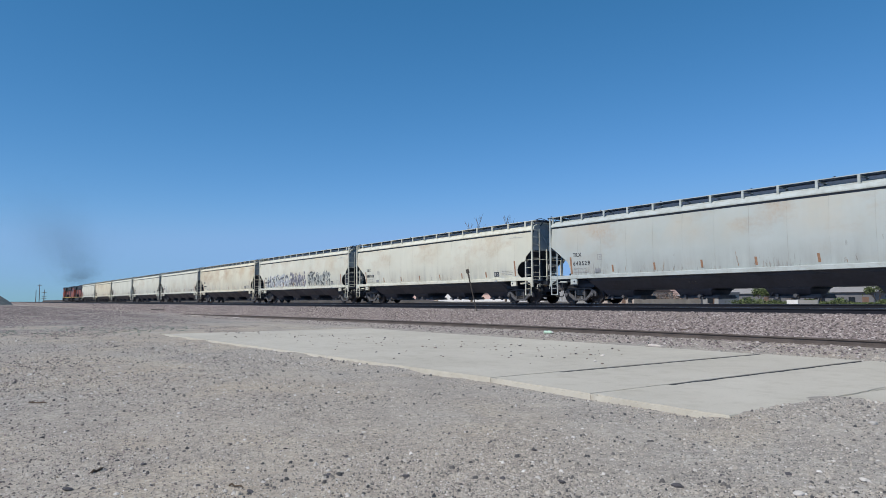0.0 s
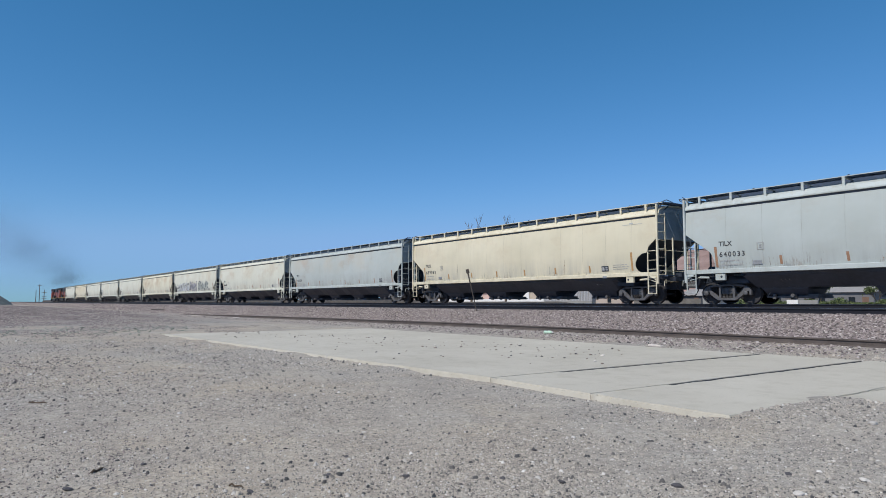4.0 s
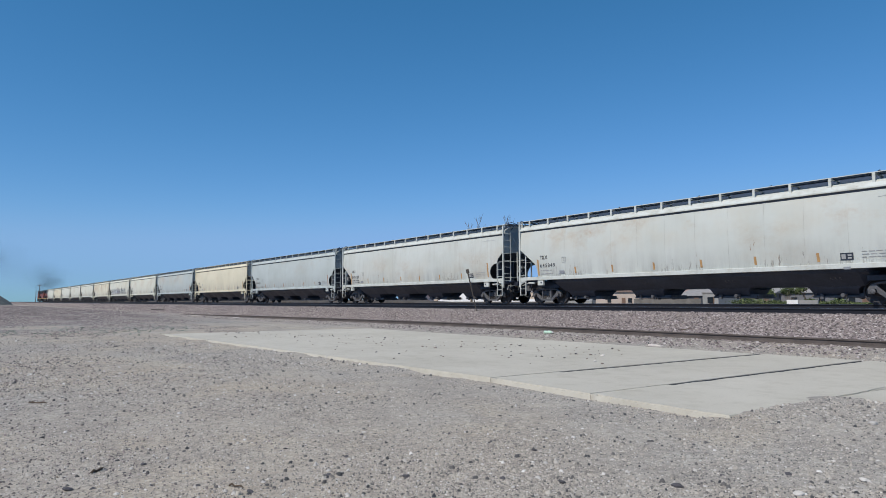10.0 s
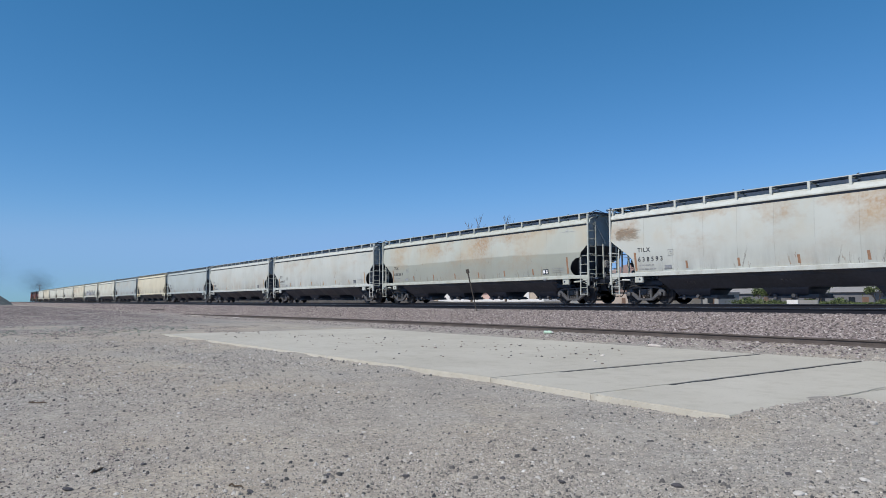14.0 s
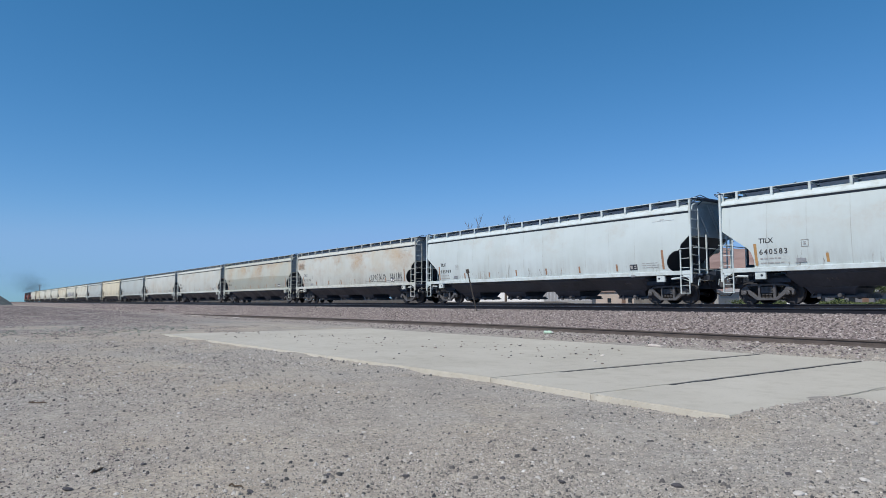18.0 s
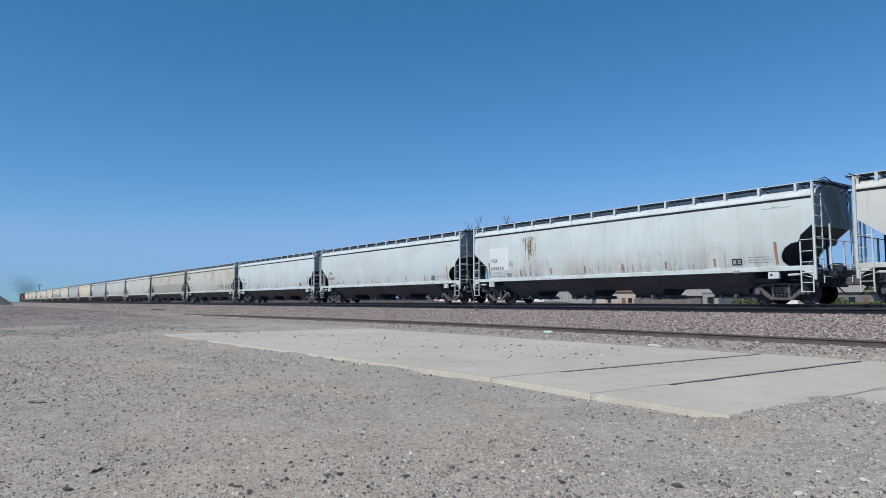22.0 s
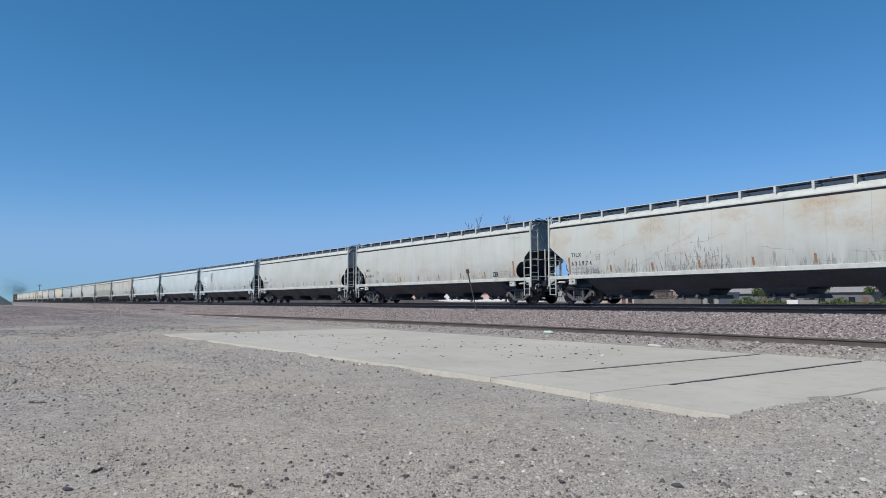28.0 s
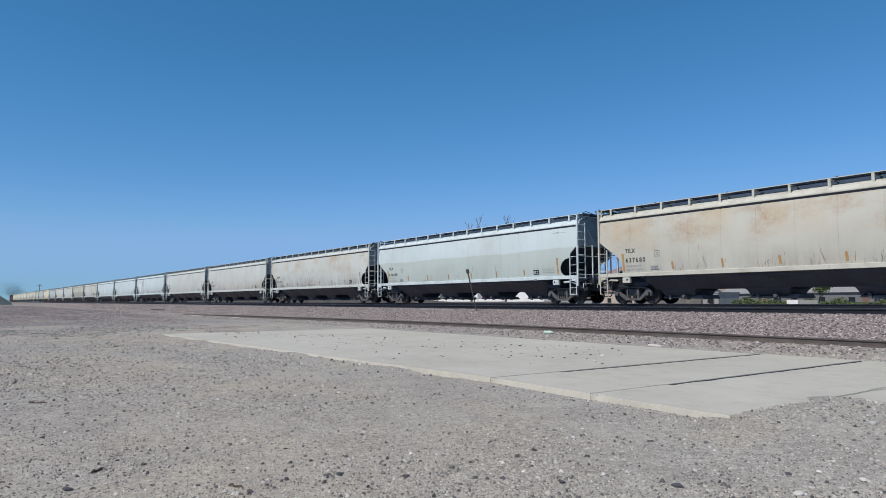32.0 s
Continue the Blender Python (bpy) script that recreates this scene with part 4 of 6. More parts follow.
def end_grab(s):
    """Grab irons and braces where the walkway turns over the end."""
    bm = bmesh.new()
    x0, x1 = s * (END - 0.1), s * (HALF - 0.42)
    for y in (-1.5, -0.95, 0.95, 1.5):
        rod(bm, (x1, y, 4.66), (x0, y * 0.96, 4.36), 0.022)
    rod(bm, (x1, -1.5, 4.70), (x1, 1.5, 4.70), 0.025)
    rod(bm, (x1 - s * 0.25, -1.5, 4.70), (x1 - s * 0.25, 1.5, 4.70), 0.025)
    rod(bm, (x0, -1.58, 4.62), (x1, -1.25, 4.82), 0.018)
    rod(bm, (x1, -1.25, 4.82), (x1, -0.6, 4.70), 0.018)
    box(bm, *sorted((x1 - s * 0.05, x1 - s * 0.5)), -0.95, 0.95, 4.665, 4.69)
    return bm


def hatch():
    bm = box(bmesh.new(), -1.82, 1.82, -0.62, 0.62, 4.70, 4.76)
    for x in (-1.2, 0, 1.2):
        box(bm, x - 0.04, x + 0.04, -0.70, 0.70, 4.74, 4.79)
    return soft_edges(bm, 0.02)


def hopper_car():
    car = new("hopper_car")
    for facing in (-1, 1):
        sheet = part("side_sheet", side_sheet(CUT_STEPPED, facing), PAINT["clean"], car)
        smooth_angle(sheet.data)
    for s in (-1, 1):
        part("side_sill", soft_edges(box(bmesh.new(), -END, END, *sorted((s * 1.49, s * 1.63)), 1.29, 1.475), 0.012), M_TRIM, car)
        part("top_chord", top_chord(s), M_TRIM, car)
        # recessed dark strip that stands in for the shade below the chord
        part("eave_flange", box(bmesh.new(), -END, END, *sorted((s * 1.44, s * 1.515)), 4.03, 4.132), M_EAVE_SHADE, car)
        wall = part("end_sheet", end_sheet(s), M_END_SHADED, car)
        part("stiffener", end_stiffeners(s), M_END_SHADED, wall)
        part("hem", end_hem(s), M_TRIM, wall)
        part("end_gear", end_gear(s), M_BLACK, car, "black brake pipes and cylinder")
        part("end_platform", end_platform(s), M_GRATE, car)
        part("corner_gusset", corner_gusset(s), M_TRIM, car)
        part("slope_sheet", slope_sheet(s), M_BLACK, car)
        part("end_frame", end_frame(s), M_BLACK, car)
        part("end_handrail", end_rails(s), M_TRIM, car)
        part("coupler", coupler(s), M_CAST, car)
        part("air_hose", air_hose(s), M_HOSE, car)
        part("side_ladder", ladder_side(s, 2.42 if s > 0 else 2.66), M_TRIM, car)
        part("end_ladder", ladder_end(s), M_TRIM, car)
        for ys in (-1, 1):
            bm = box(bmesh.new(), *sorted((s * (HALF - 0.68), s * (HALF - 0.77))), *sorted((ys * 1.57, ys * 1.66)), 0.92, 4.62)
            part("corner_post", soft_edges(bm, 0.01), M_TRIM, car)
            bm = box(bmesh.new(), s * 8.62 - 0.22, s * 8.62 + 0.22, *sorted((ys * 1.45, ys * 1.60)), 0.99, 1.29)
            pad = part("jacking_pad", soft_edges(bm, 0.02), M_TRIM, car)
            part("lifting_hole", lathe(bmesh.new(), [(0.05, ys * 1.59), (0.05, ys * 1.606)], 12, "Y", (s * 8.55, 0, 1.15)), M_BLACK, pad)
        bm = box(bmesh.new(), *sorted((s * 7.6, s * 8.55)), -1.2, -0.7, 0.86, 1.05)
        part("brake_rigging", bm, M_BLACK, car)
        truck(car, s * (HALF - 2.325))
    part("roof", roof_mesh(), M_TRIM, car)
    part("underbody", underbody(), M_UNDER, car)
    bay = gate = None
    for x in (-6.3, -2.1, 2.1, 6.3):
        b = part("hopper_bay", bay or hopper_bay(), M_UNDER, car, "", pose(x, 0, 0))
        bay = b.data
        g = part("outlet_gate", gate or outlet_gate(), M_CAST, b)
        gate = g.data
    bp = None
    for x in (-6.3, -2.1, 2.1, 6.3):
        bm = None
        if bp is None:
            bm = bmesh.new()
            for a in (-0.16, 0.0, 0.16):
                for b in (0.0, 0.1):
                    lathe(bm, [(0.022, -1.33 + b), (0.018, -1.36 + b)], 6, "Y", (a, 0, 0.97 - b * 0.55))
        o = part("bolt_cluster", bp or bm, M_SPRING, car, "", pose(x + 0.3, -0.02, 0))
        tagged(o, kind="stuff")
        bp = o.data
    hm = None
    for k in range(5):
        h = part("roof_hatch", hm or hatch(), M_TRIM, car, "", pose((k - 2) * 3.75, 0, 0))
        hm = h.data
    lm = None
    for x in (-7.6, -3.9, 0.6, 3.9, 7.9):
        o = part("hatch_latch", lm or soft_edges(box(rod(bmesh.new(), (-0.16, -0.66, 4.74), (0.10, -0.62, 4.90), 0.03), -0.05, 0.14, -0.74, -0.62, 4.72, 4.85), 0.02), M_GRATE, car, "", pose(x, 0, 0))
        lm = o.data
    part("running_board", running_board(-1.47, -0.92), M_GRATE, car)
    part("running_board", running_board(0.92, 1.47), M_GRATE, car)
    for s in (-1, 1):
        part("walkway_edge", board_edge(s), M_TRIM, car)
        part("end_grab_iron", end_grab(s), M_GRATE, car)
    part("hatch_coaming", soft_edges(box(bmesh.new(), -9.7, 9.7, -0.74, 0.74, 4.55, 4.72), 0.02), M_GRATE, car)
    br = None
    for k in range(8):
        for sx in (-1, 1):
            x = sx * (0.735 + 1.47 * k if k < 7 else END - 0.03)
            for turn in (0, 180):
                b = part("bracket", br or bracket(), M_TRIM, car, "", pose(x, 0, 0, 0, 0, turn))
                br = b.data
    # air reservoir and valve box under the far platform
    part("air_reservoir", lathe(bmesh.new(), [(0.10, -0.55), (0.2, -0.48), (0.2, 0.48), (0.10, 0.55)], 16, "X", (-9.3, 0.35, 1.5)), M_BLACK, car)
    bm = soft_edges(box(bmesh.new(), HALF - 1.15, HALF - 0.85, -0.62, -0.3, 0.95, 1.15), 0.02)
    part("valve_box", bm, M_BRONZE, car)
    return car


FACE = Matrix.Rotation(radians(90), 4, "X")


def on_side(x, z, tall=0.2):
    """A spot on the near side sheet that faces the camera; x from the car's middle."""
    w = half_width(z)
    lean = math.atan2(half_width(z + tall) - w, tall)
    return Matrix.Translation((x, -w - 0.007, z)) @ Matrix.Rotation(lean, 4, "X") @ FACE


def bars(spec):
    """Flat bars (x, z, width, height) that stand for small print."""
    bm = bmesh.new()
    for x, z, w, h in spec:
        box(bm, x, x + w, z, z + h, 0, 0.004)
    return bm


def small_print(rng, rows, width, h, gap):
    out = []
    for i in range(rows):
        x = 0.0
        while x < width - 0.1:
            w = min(rng.uniform(0.07, 0.26), width - x)
            out.append((x, -i * (h + gap), w, h))
            x += w + rng.uniform(0.03, 0.07)
    return out


def prism_flat(outline):
    """A thin plate with that xy outline."""
    bm = bmesh.new()
    a = [bm.verts.new((x, y, 0)) for x, y in outline]
    b = [bm.verts.new((x, y, 0.004)) for x, y in outline]
    n = len(a)
    for i in range(n):
        bm.faces.new((a[i], a[(i + 1) % n], b[(i + 1) % n], b[i]))
    bm.faces.new(a[::-1])
    bm.faces.new(b)
    return fix(bm)


def flecks(bm, rng, x, z0, z1, wide, n, thick):
    """A ragged upright run made of small overlapping flecks."""
    for _ in range(n):
        z = z0 + (z1 - z0) * rng.random()
        h = rng.uniform(0.05, 0.2)
        w = rng.uniform(0.2, 0.7) * thick
        xx = x + rng.gauss(0, wide)
        tip = rng.gauss(0, 0.015)
        vs = [bm.verts.new((xx + dx, 0, z + dz)) for dx, dz in ((-w / 2, 0), (0, -h * 0.4), (w / 2, h * 0.1), (w * 0.4 + tip, h * 0.7), (tip, h), (-w * 0.4 + tip, h * 0.6))]
        bm.faces.new(vs)


def lay_on_side(bm, lift):
    for v in bm.verts:
        v.co.y = -half_width(v.co.z) - lift
    return fix(bm)


def scrapes(car, seed, n, rusty, tall=0.55):
    """Scratches and rust runs on the near side: ragged marks rising from the sill, in clusters."""
    rng = random.Random(seed)
    middles = [rng.uniform(-8.2, 8.6) for _ in range(7)]
    for share, mat, name in ((1 - rusty, M_SCRAPE, "scratch_wear"), (rusty, M_RUN, "rust_wear")):
        bm = bmesh.new()
        for i in range(int(n * share * (0.8 if n > 150 else 0.4))):
            x = rng.gauss(rng.choice(middles), 0.65)
            if abs(x) > 8.5:
                continue
            low = rng.random() < 0.8
            z = rng.uniform(1.46, 1.56) if low else rng.uniform(1.6, 2.6)
            high = min(z + rng.expovariate(1 / tall) * (0.62 if low else 0.3) + 0.05, 3.6)
            lean = rng.gauss(0, 0.30)
            m = max(2, int((high - z) / 0.05))
            for k in range(m):
                za = z + (high - z) * k / m
                flecks(bm, rng, x + lean * (za - z), za, za + (high - z) / m, 0.008, 2, 0.021 * (1 - 0.6 * k / m))
        if n > 150 and mat is M_SCRAPE:                   # long shallow gouges along the sheets
            for _ in range(n // 14):
                x, z = rng.uniform(-8, 7), rng.uniform(1.6, 2.9)
                turn = rng.choice((-1, 1)) * rng.uniform(0.1, 0.6)
                for _ in range(rng.randint(4, 9)):
                    nx, nz = x + rng.uniform(0.12, 0.3), z + turn * rng.uniform(0.02, 0.22)
                    if not 1.5 < nz < 3.3 or nx > 8.4:
                        break
                    w = rng.uniform(0.003, 0.006)
                    bm.faces.new([bm.verts.new(c) for c in ((x, 0, z - w), (nx, 0, nz - w), (nx, 0, nz + w), (x, 0, z + w))])
                    x, z, turn = nx, nz, turn + rng.gauss(0, 0.12)
        tagged(part(name, lay_on_side(bm, 0.003), mat, car), kind="stuff")


def rust_film():
    """Thin film of run-down rust: clear where the paint still shows."""
    m = Mat("rust_film", 0.85)
    tc = m.node("ShaderNodeTexCoord")
    sep = m.node("ShaderNodeSeparateXYZ")
    m.link(tc.outputs["Object"], sep.inputs[0])
    X, Z = sep.outputs["X"], sep.outputs["Z"]
    run_ = m.noise(m.coords("Object", (9.0, 1, 0.7)), 1.6, 6, 0.66)
    spot = m.noise(m.coords("Object", (1.6, 1, 1)), 11.0, 5, 0.7)
    body = m.math("SUBTRACT", 1.0, m.math("ABSOLUTE", m.math("DIVIDE", m.math("ADD", X, 5.25), 1.0)))
    drop = m.math("MULTIPLY", m.step(Z, 1.75, 3.3), m.step(Z, 3.86, 3.72))
    val = m.math("ADD", m.math("MULTIPLY", run_, 0.75), m.math("MULTIPLY", spot, 0.45))
    val = m.math("ADD", val, m.math("ADD", m.math("MULTIPLY", body, 0.17), m.math("MULTIPLY", drop, 0.13)))
    edge = m.math("MULTIPLY", m.step(X, -6.75, -6.3), m.step(X, -4.55, -4.75))
    cover = m.math("MULTIPLY", m.step(val, 0.83, 0.93), m.math("MULTIPLY", edge, m.step(Z, 3.88, 3.8)))
    m.color(m.ramp(spot, [(0.35, (0.12, 0.078, 0.052)), (0.65, (0.27, 0.195, 0.125))]))
    m.link(m.math("MULTIPLY", cover, 0.85), m.b.inputs["Alpha"])
    return m.m


def rust_patch(car):
    """Bare brown rust where the paint has gone from the upper front corner, brushed along the sheet."""
    m = Mat("bare_rust", 0.85)
    tc = m.node("ShaderNodeTexCoord")
    sep = m.node("ShaderNodeSeparateXYZ")
    m.link(tc.outputs["Object"], sep.inputs[0])
    X, Z = sep.outputs["X"], sep.outputs["Z"]
    lines = m.noise(m.coords("Object", (1.1, 1, 6.0)), 2.0, 6, 0.66)
    spot = m.noise(m.coords("Object", (1, 1, 1.5)), 9.0, 5, 0.7)
    body = m.math("MULTIPLY", m.math("MULTIPLY", m.step(X, -10.12, -9.7), m.step(X, -8.25, -8.85)), m.math("MULTIPLY", m.step(Z, 2.86, 3.2), m.step(Z, 3.78, 3.5)))
    val = m.math("ADD", m.math("ADD", m.math("MULTIPLY", lines, 0.6), m.math("MULTIPLY", spot, 0.4)), m.math("MULTIPLY", body, 0.32))
    m.color(m.ramp(spot, [(0.35, (0.20, 0.135, 0.088)), (0.65, (0.36, 0.26, 0.165))]))
    m.link(m.math("MULTIPLY", m.math("MULTIPLY", m.step(val, 0.60, 0.80), m.step(body, 0.0, 0.6)), 0.50), m.b.inputs["Alpha"])
    bm = bmesh.new()
    g = [[bm.verts.new((x, 0, 2.84 + 0.96 * i / 6)) for x in (-10.1, -8.2)] for i in range(7)]
    for a, b in zip(g, g[1:]):
        bm.faces.new((a[0], a[1], b[1], b[0]))
    lay_on_side(bm, 0.004)
    cut = [v for v in bm.verts if v.co.z < 3.05 and v.co.x < -9]
    for v in cut:
        v.co.x = -HALF + along(CUT_FRONT, v.co.z) + 0.02
    part("rust_stain", bm, m.m, car, "brown rust on the upper front corner")


def rust_streak(car):
    """One broad patch of rust that has run down from the eave."""
    bm = bmesh.new()
    g = [[bm.verts.new((x, 0, 1.6 + 2.28 * i / 12)) for x in (-6.8, -4.5)] for i in range(13)]
    for a, b in zip(g, g[1:]):
        bm.faces.new((a[0], a[1], b[1], b[0]))
    part("rust_stain", lay_on_side(bm, 0.004), rust_film(), car, "brown rust run down from the eave")


PRINT = {}


def letter_car(car, number, rng, tape, old):
    ink = M_TEXT
    x0 = -HALF + 2.34
    words("reporting_mark", "TILX", 0.195, ink, car, on_side(x0, 2.44), 1.25 if old else 1.0)
    if number:
        words("car_number", number, 0.20, ink, car, on_side(x0, 1.99), 1.7 if old else 1.37)
    else:
        tagged(part("car_number", bars([(i * 0.19, 0, 0.13, 0.2) for i in range(6)]), ink, car, "", on_side(x0, 1.99)), kind="stuff")
    if not PRINT:
        r2 = random.Random(3)
        PRINT["limits"] = bars(small_print(r2, 2, 0.95, 0.05, 0.13))
        PRINT["data"] = bars(small_print(r2, 3, 0.95, 0.026, 0.075))
        PRINT["tab"] = box(box(bmesh.new(), 0, 0.42, 0, 0.035, 0, 0.02), 0.03, 0.39, 0.035, 0.17, 0, 0.012)
        PRINT["eave"] = bars([(0, 0, 0.50, 0.016), (0.56, 0, 0.62, 0.016), (0.42, 0.04, 0.22, 0.05)])
        PRINT["card"] = box(box(bmesh.new(), 0, 0.24, -0.02, 0, 0, 0.10), 0.03, 0.21, -0.03, -0.02, 0.02, 0.08)
        PRINT["placard"] = bars([(0, 0, 0.44, 0.27)])
        PRINT["placard_text"] = box(box(box(bmesh.new(), 0.04, 0.18, 0.05, 0.22, 0.004, 0.007), 0.25, 0.38, 0.05, 0.11, 0.004, 0.007), 0.25, 0.38, 0.15, 0.21, 0.004, 0.007)
        b = bars([(0, 0, 0.28, 0.02), (0, 0.26, 0.28, 0.02), (0, 0, 0.02, 0.28), (0.26, 0, 0.02, 0.28), (0.09, 0.08, 0.10, 0.04), (0.09, 0.16, 0.10, 0.04)])
        PRINT["box"] = b
        PRINT["tape"] = prism_flat([(-0.055, 0), (0.045, 0), (0.02, 0.34), (-0.08, 0.34)])
        PRINT["tape_tall"] = prism_flat([(-0.04, 0), (0.07, 0), (0.03, 0.88), (-0.09, 0.88)])

    def put(key, name, mat, x, z, label="", tall=0.2):
        a = PRINT[key]
        ob = part(name, a, mat, car, label, on_side(x, z, tall))
        if name.endswith("_print"):
            tagged(ob, kind="stuff")
        ob.material_slots[0].link = "OBJECT"
        ob.material_slots[0].material = mat
        PRINT[key] = ob.data

    if number == "648227":
        words("load_limit", "LD LMT  217200", 0.085, M_TEXT_GREY, car, on_side(x0 + 0.03, 1.78), 1.25)
        words("light_weight", "LT   WT    68800", 0.085, M_TEXT_GREY, car, on_side(x0 + 0.07, 1.60), 1.25)
    else:
        put("limits", "load_limit_print", M_TEXT_FAINT, x0 + 0.03, 1.79)
    put("eave", "eave_print", M_TEXT_PALE, HALF - 2.75, 3.80)
    PRINT["card"] = part("card_holder", PRINT["card"], M_GREYIRON, car, "", pose(HALF - 3.95, -1.632, 1.26)).data
    put("data", "maintenance_print", M_TEXT_FAINT, HALF - 3.35, 1.88)
    put("tab", "placard_holder", M_GREYIRON, x0 + 1.42, 1.60)
    put("placard", "placard", M_BLACK, HALF - 4.07, 1.60, "black data placard")
    put("placard_text", "placard_print", M_TRIM if number.startswith("6385") else M_TEXT_FAINT, HALF - 4.07, 1.60)
    put("box", "stencil_box", M_TEXT_FAINT, x0 + 1.66, 2.20)
    put("tape_tall", "reflector", tape, -HALF + 2.20, 1.55, "", 0.88)
    put("tape_tall", "reflector", tape, HALF - 2.20, 1.58, "", 0.88)
    for k in range(6):
        put("tape", "reflector", tape, -HALF + 4.95 + k * 2.43, 1.58)


def graffiti(car):
    """Spray-painted tags on one car: clusters of bent strokes."""
    rng = random.Random(21)
    for x0, w, h, mats in ((-8.0, 5.6, 1.25, ((0.40, 0.43, 0.45), (0.07, 0.08, 0.10), (0.62, 0.64, 0.66))), (-2.2, 3.8, 1.35, ((0.17, 0.17, 0.20), (0.30, 0.30, 0.34), (0.06, 0.06, 0.07))), (2.1, 4.7, 1.25, ((0.30, 0.32, 0.30), (0.07, 0.08, 0.08), (0.40, 0.43, 0.40)))):
        for li, colour in enumerate(mats):
            bm = bmesh.new()
            n = int(w / 0.5)
            for i in range(n):
                cx = x0 + (i + 0.5) * w / n
                p = Vector((cx, 0, 1.58 + rng.uniform(0, 0.15)))
                for k in range(5):
                    q = Vector((cx + rng.uniform(-0.36, 0.36), 0, 1.58 + h * rng.uniform(0.0, 1.0)))
                    wd = (0.30, 0.13, 0.06)[li]
                    beam(bm, p, q, wd, 0.002)
                    p = q
            for v in bm.verts:
                v.co.y = -half_width(v.co.z) - 0.003 - 0.0015 * li
            part("graffiti_tag", fix(bm), plain("spray_paint", colour, 0.5, 0, 0.3, 3), car, "spray-painted grey and violet graffiti")["kind"] = "stuff"


def ink_tags(car):
    """Two quick marker tags, loops and strokes in dark ink."""
    rng = random.Random(31)
    for x0, w, n in ((3.6, 2.6, 9), (6.7, 1.7, 8)):
        bm = bmesh.new()
        for i in range(n):
            cx = x0 + (i + 0.5) * w / n
            pts = [Vector((cx + rng.uniform(-0.14, 0.14), 0, 1.72 + 0.55 * f + rng.uniform(-0.06, 0.06))) for f in (0, 0.9, rng.uniform(0.3, 0.7), 0.1)]
            for a, b in zip(pts, pts[1:]):
                beam(bm, a, b, 0.05, 0.002)
        beam(bm, Vector((x0 - 0.5, 0, 1.68)), Vector((x0 + w, 0, 1.62)), 0.03, 0.002)
        for v in bm.verts:
            v.co.y = -half_width(v.co.z) - 0.004
        part("graffiti_tag", fix(bm), M_TEXT, car, "dark ink graffiti tag")["kind"] = "stuff"


# (index in the train, number, paint, colour, brake end, reflector, older lettering)
BUFF = (0.50, 0.525, 0.47)
FAR1, FAR2 = (0.64, 0.645, 0.55), (0.68, 0.655, 0.52)
W1, W2, W3, CREAM, TANC = (0.548, 0.575, 0.535), (0.455, 0.503, 0.488), (0.565, 0.645, 0.65), (0.53, 0.52, 0.445), (0.67, 0.625, 0.475)
CARS = (
    (-8, "", "clean", FAR1, 1, 1, 0), (-7, "", "spots", TANC, 1, 1, 0), (-6, "", "clean", FAR1, 1, 1, 0), (-5, "", "spots", FAR1, -1, 1, 0), (-4, "", "streaky", FAR1, 1, 1, 0),
    (-3, "", "rusty", FAR2, -1, 1, 0), (-2, "", "spots", FAR1, 1, 1, 0), (-1, "", "spots", FAR1, 1, 1, 0), (0, "640529", "spots", W2, 1, 1, 0), (1, "639983", "clean", TANC, -1, 0, 0),
    (2, "640033", "clean", W2, 1, 1, 0), (3, "648227", "streaky", W1, 1, 0, 0), (4, "645849", "spots", W1, 1, 0, 0), (5, "638569", "band", BUFF, 1, 1, 0), (6, "638593", "rusty", W1, -1, 1, 1),
    (7, "635989", "clean", W3, -1, 1, 0), (8, "640583", "clean", W3, 1, 0, 0), (9, "636006", "streaky", W3, -1, 1, 0), (10, "640657", "clean", W1, 1, 0, 0), (11, "635914", "streaky", W1, -1, 1, 0),
    (12, "635974", "dirty", W1, -1, 1, 1), (13, "636018", "bandclean", W3, -1, 0, 0), (14, "637680", "rusty", CREAM, 1, 0, 0),
)
TRAIN = []                      # (thing, x of its middle at the start)


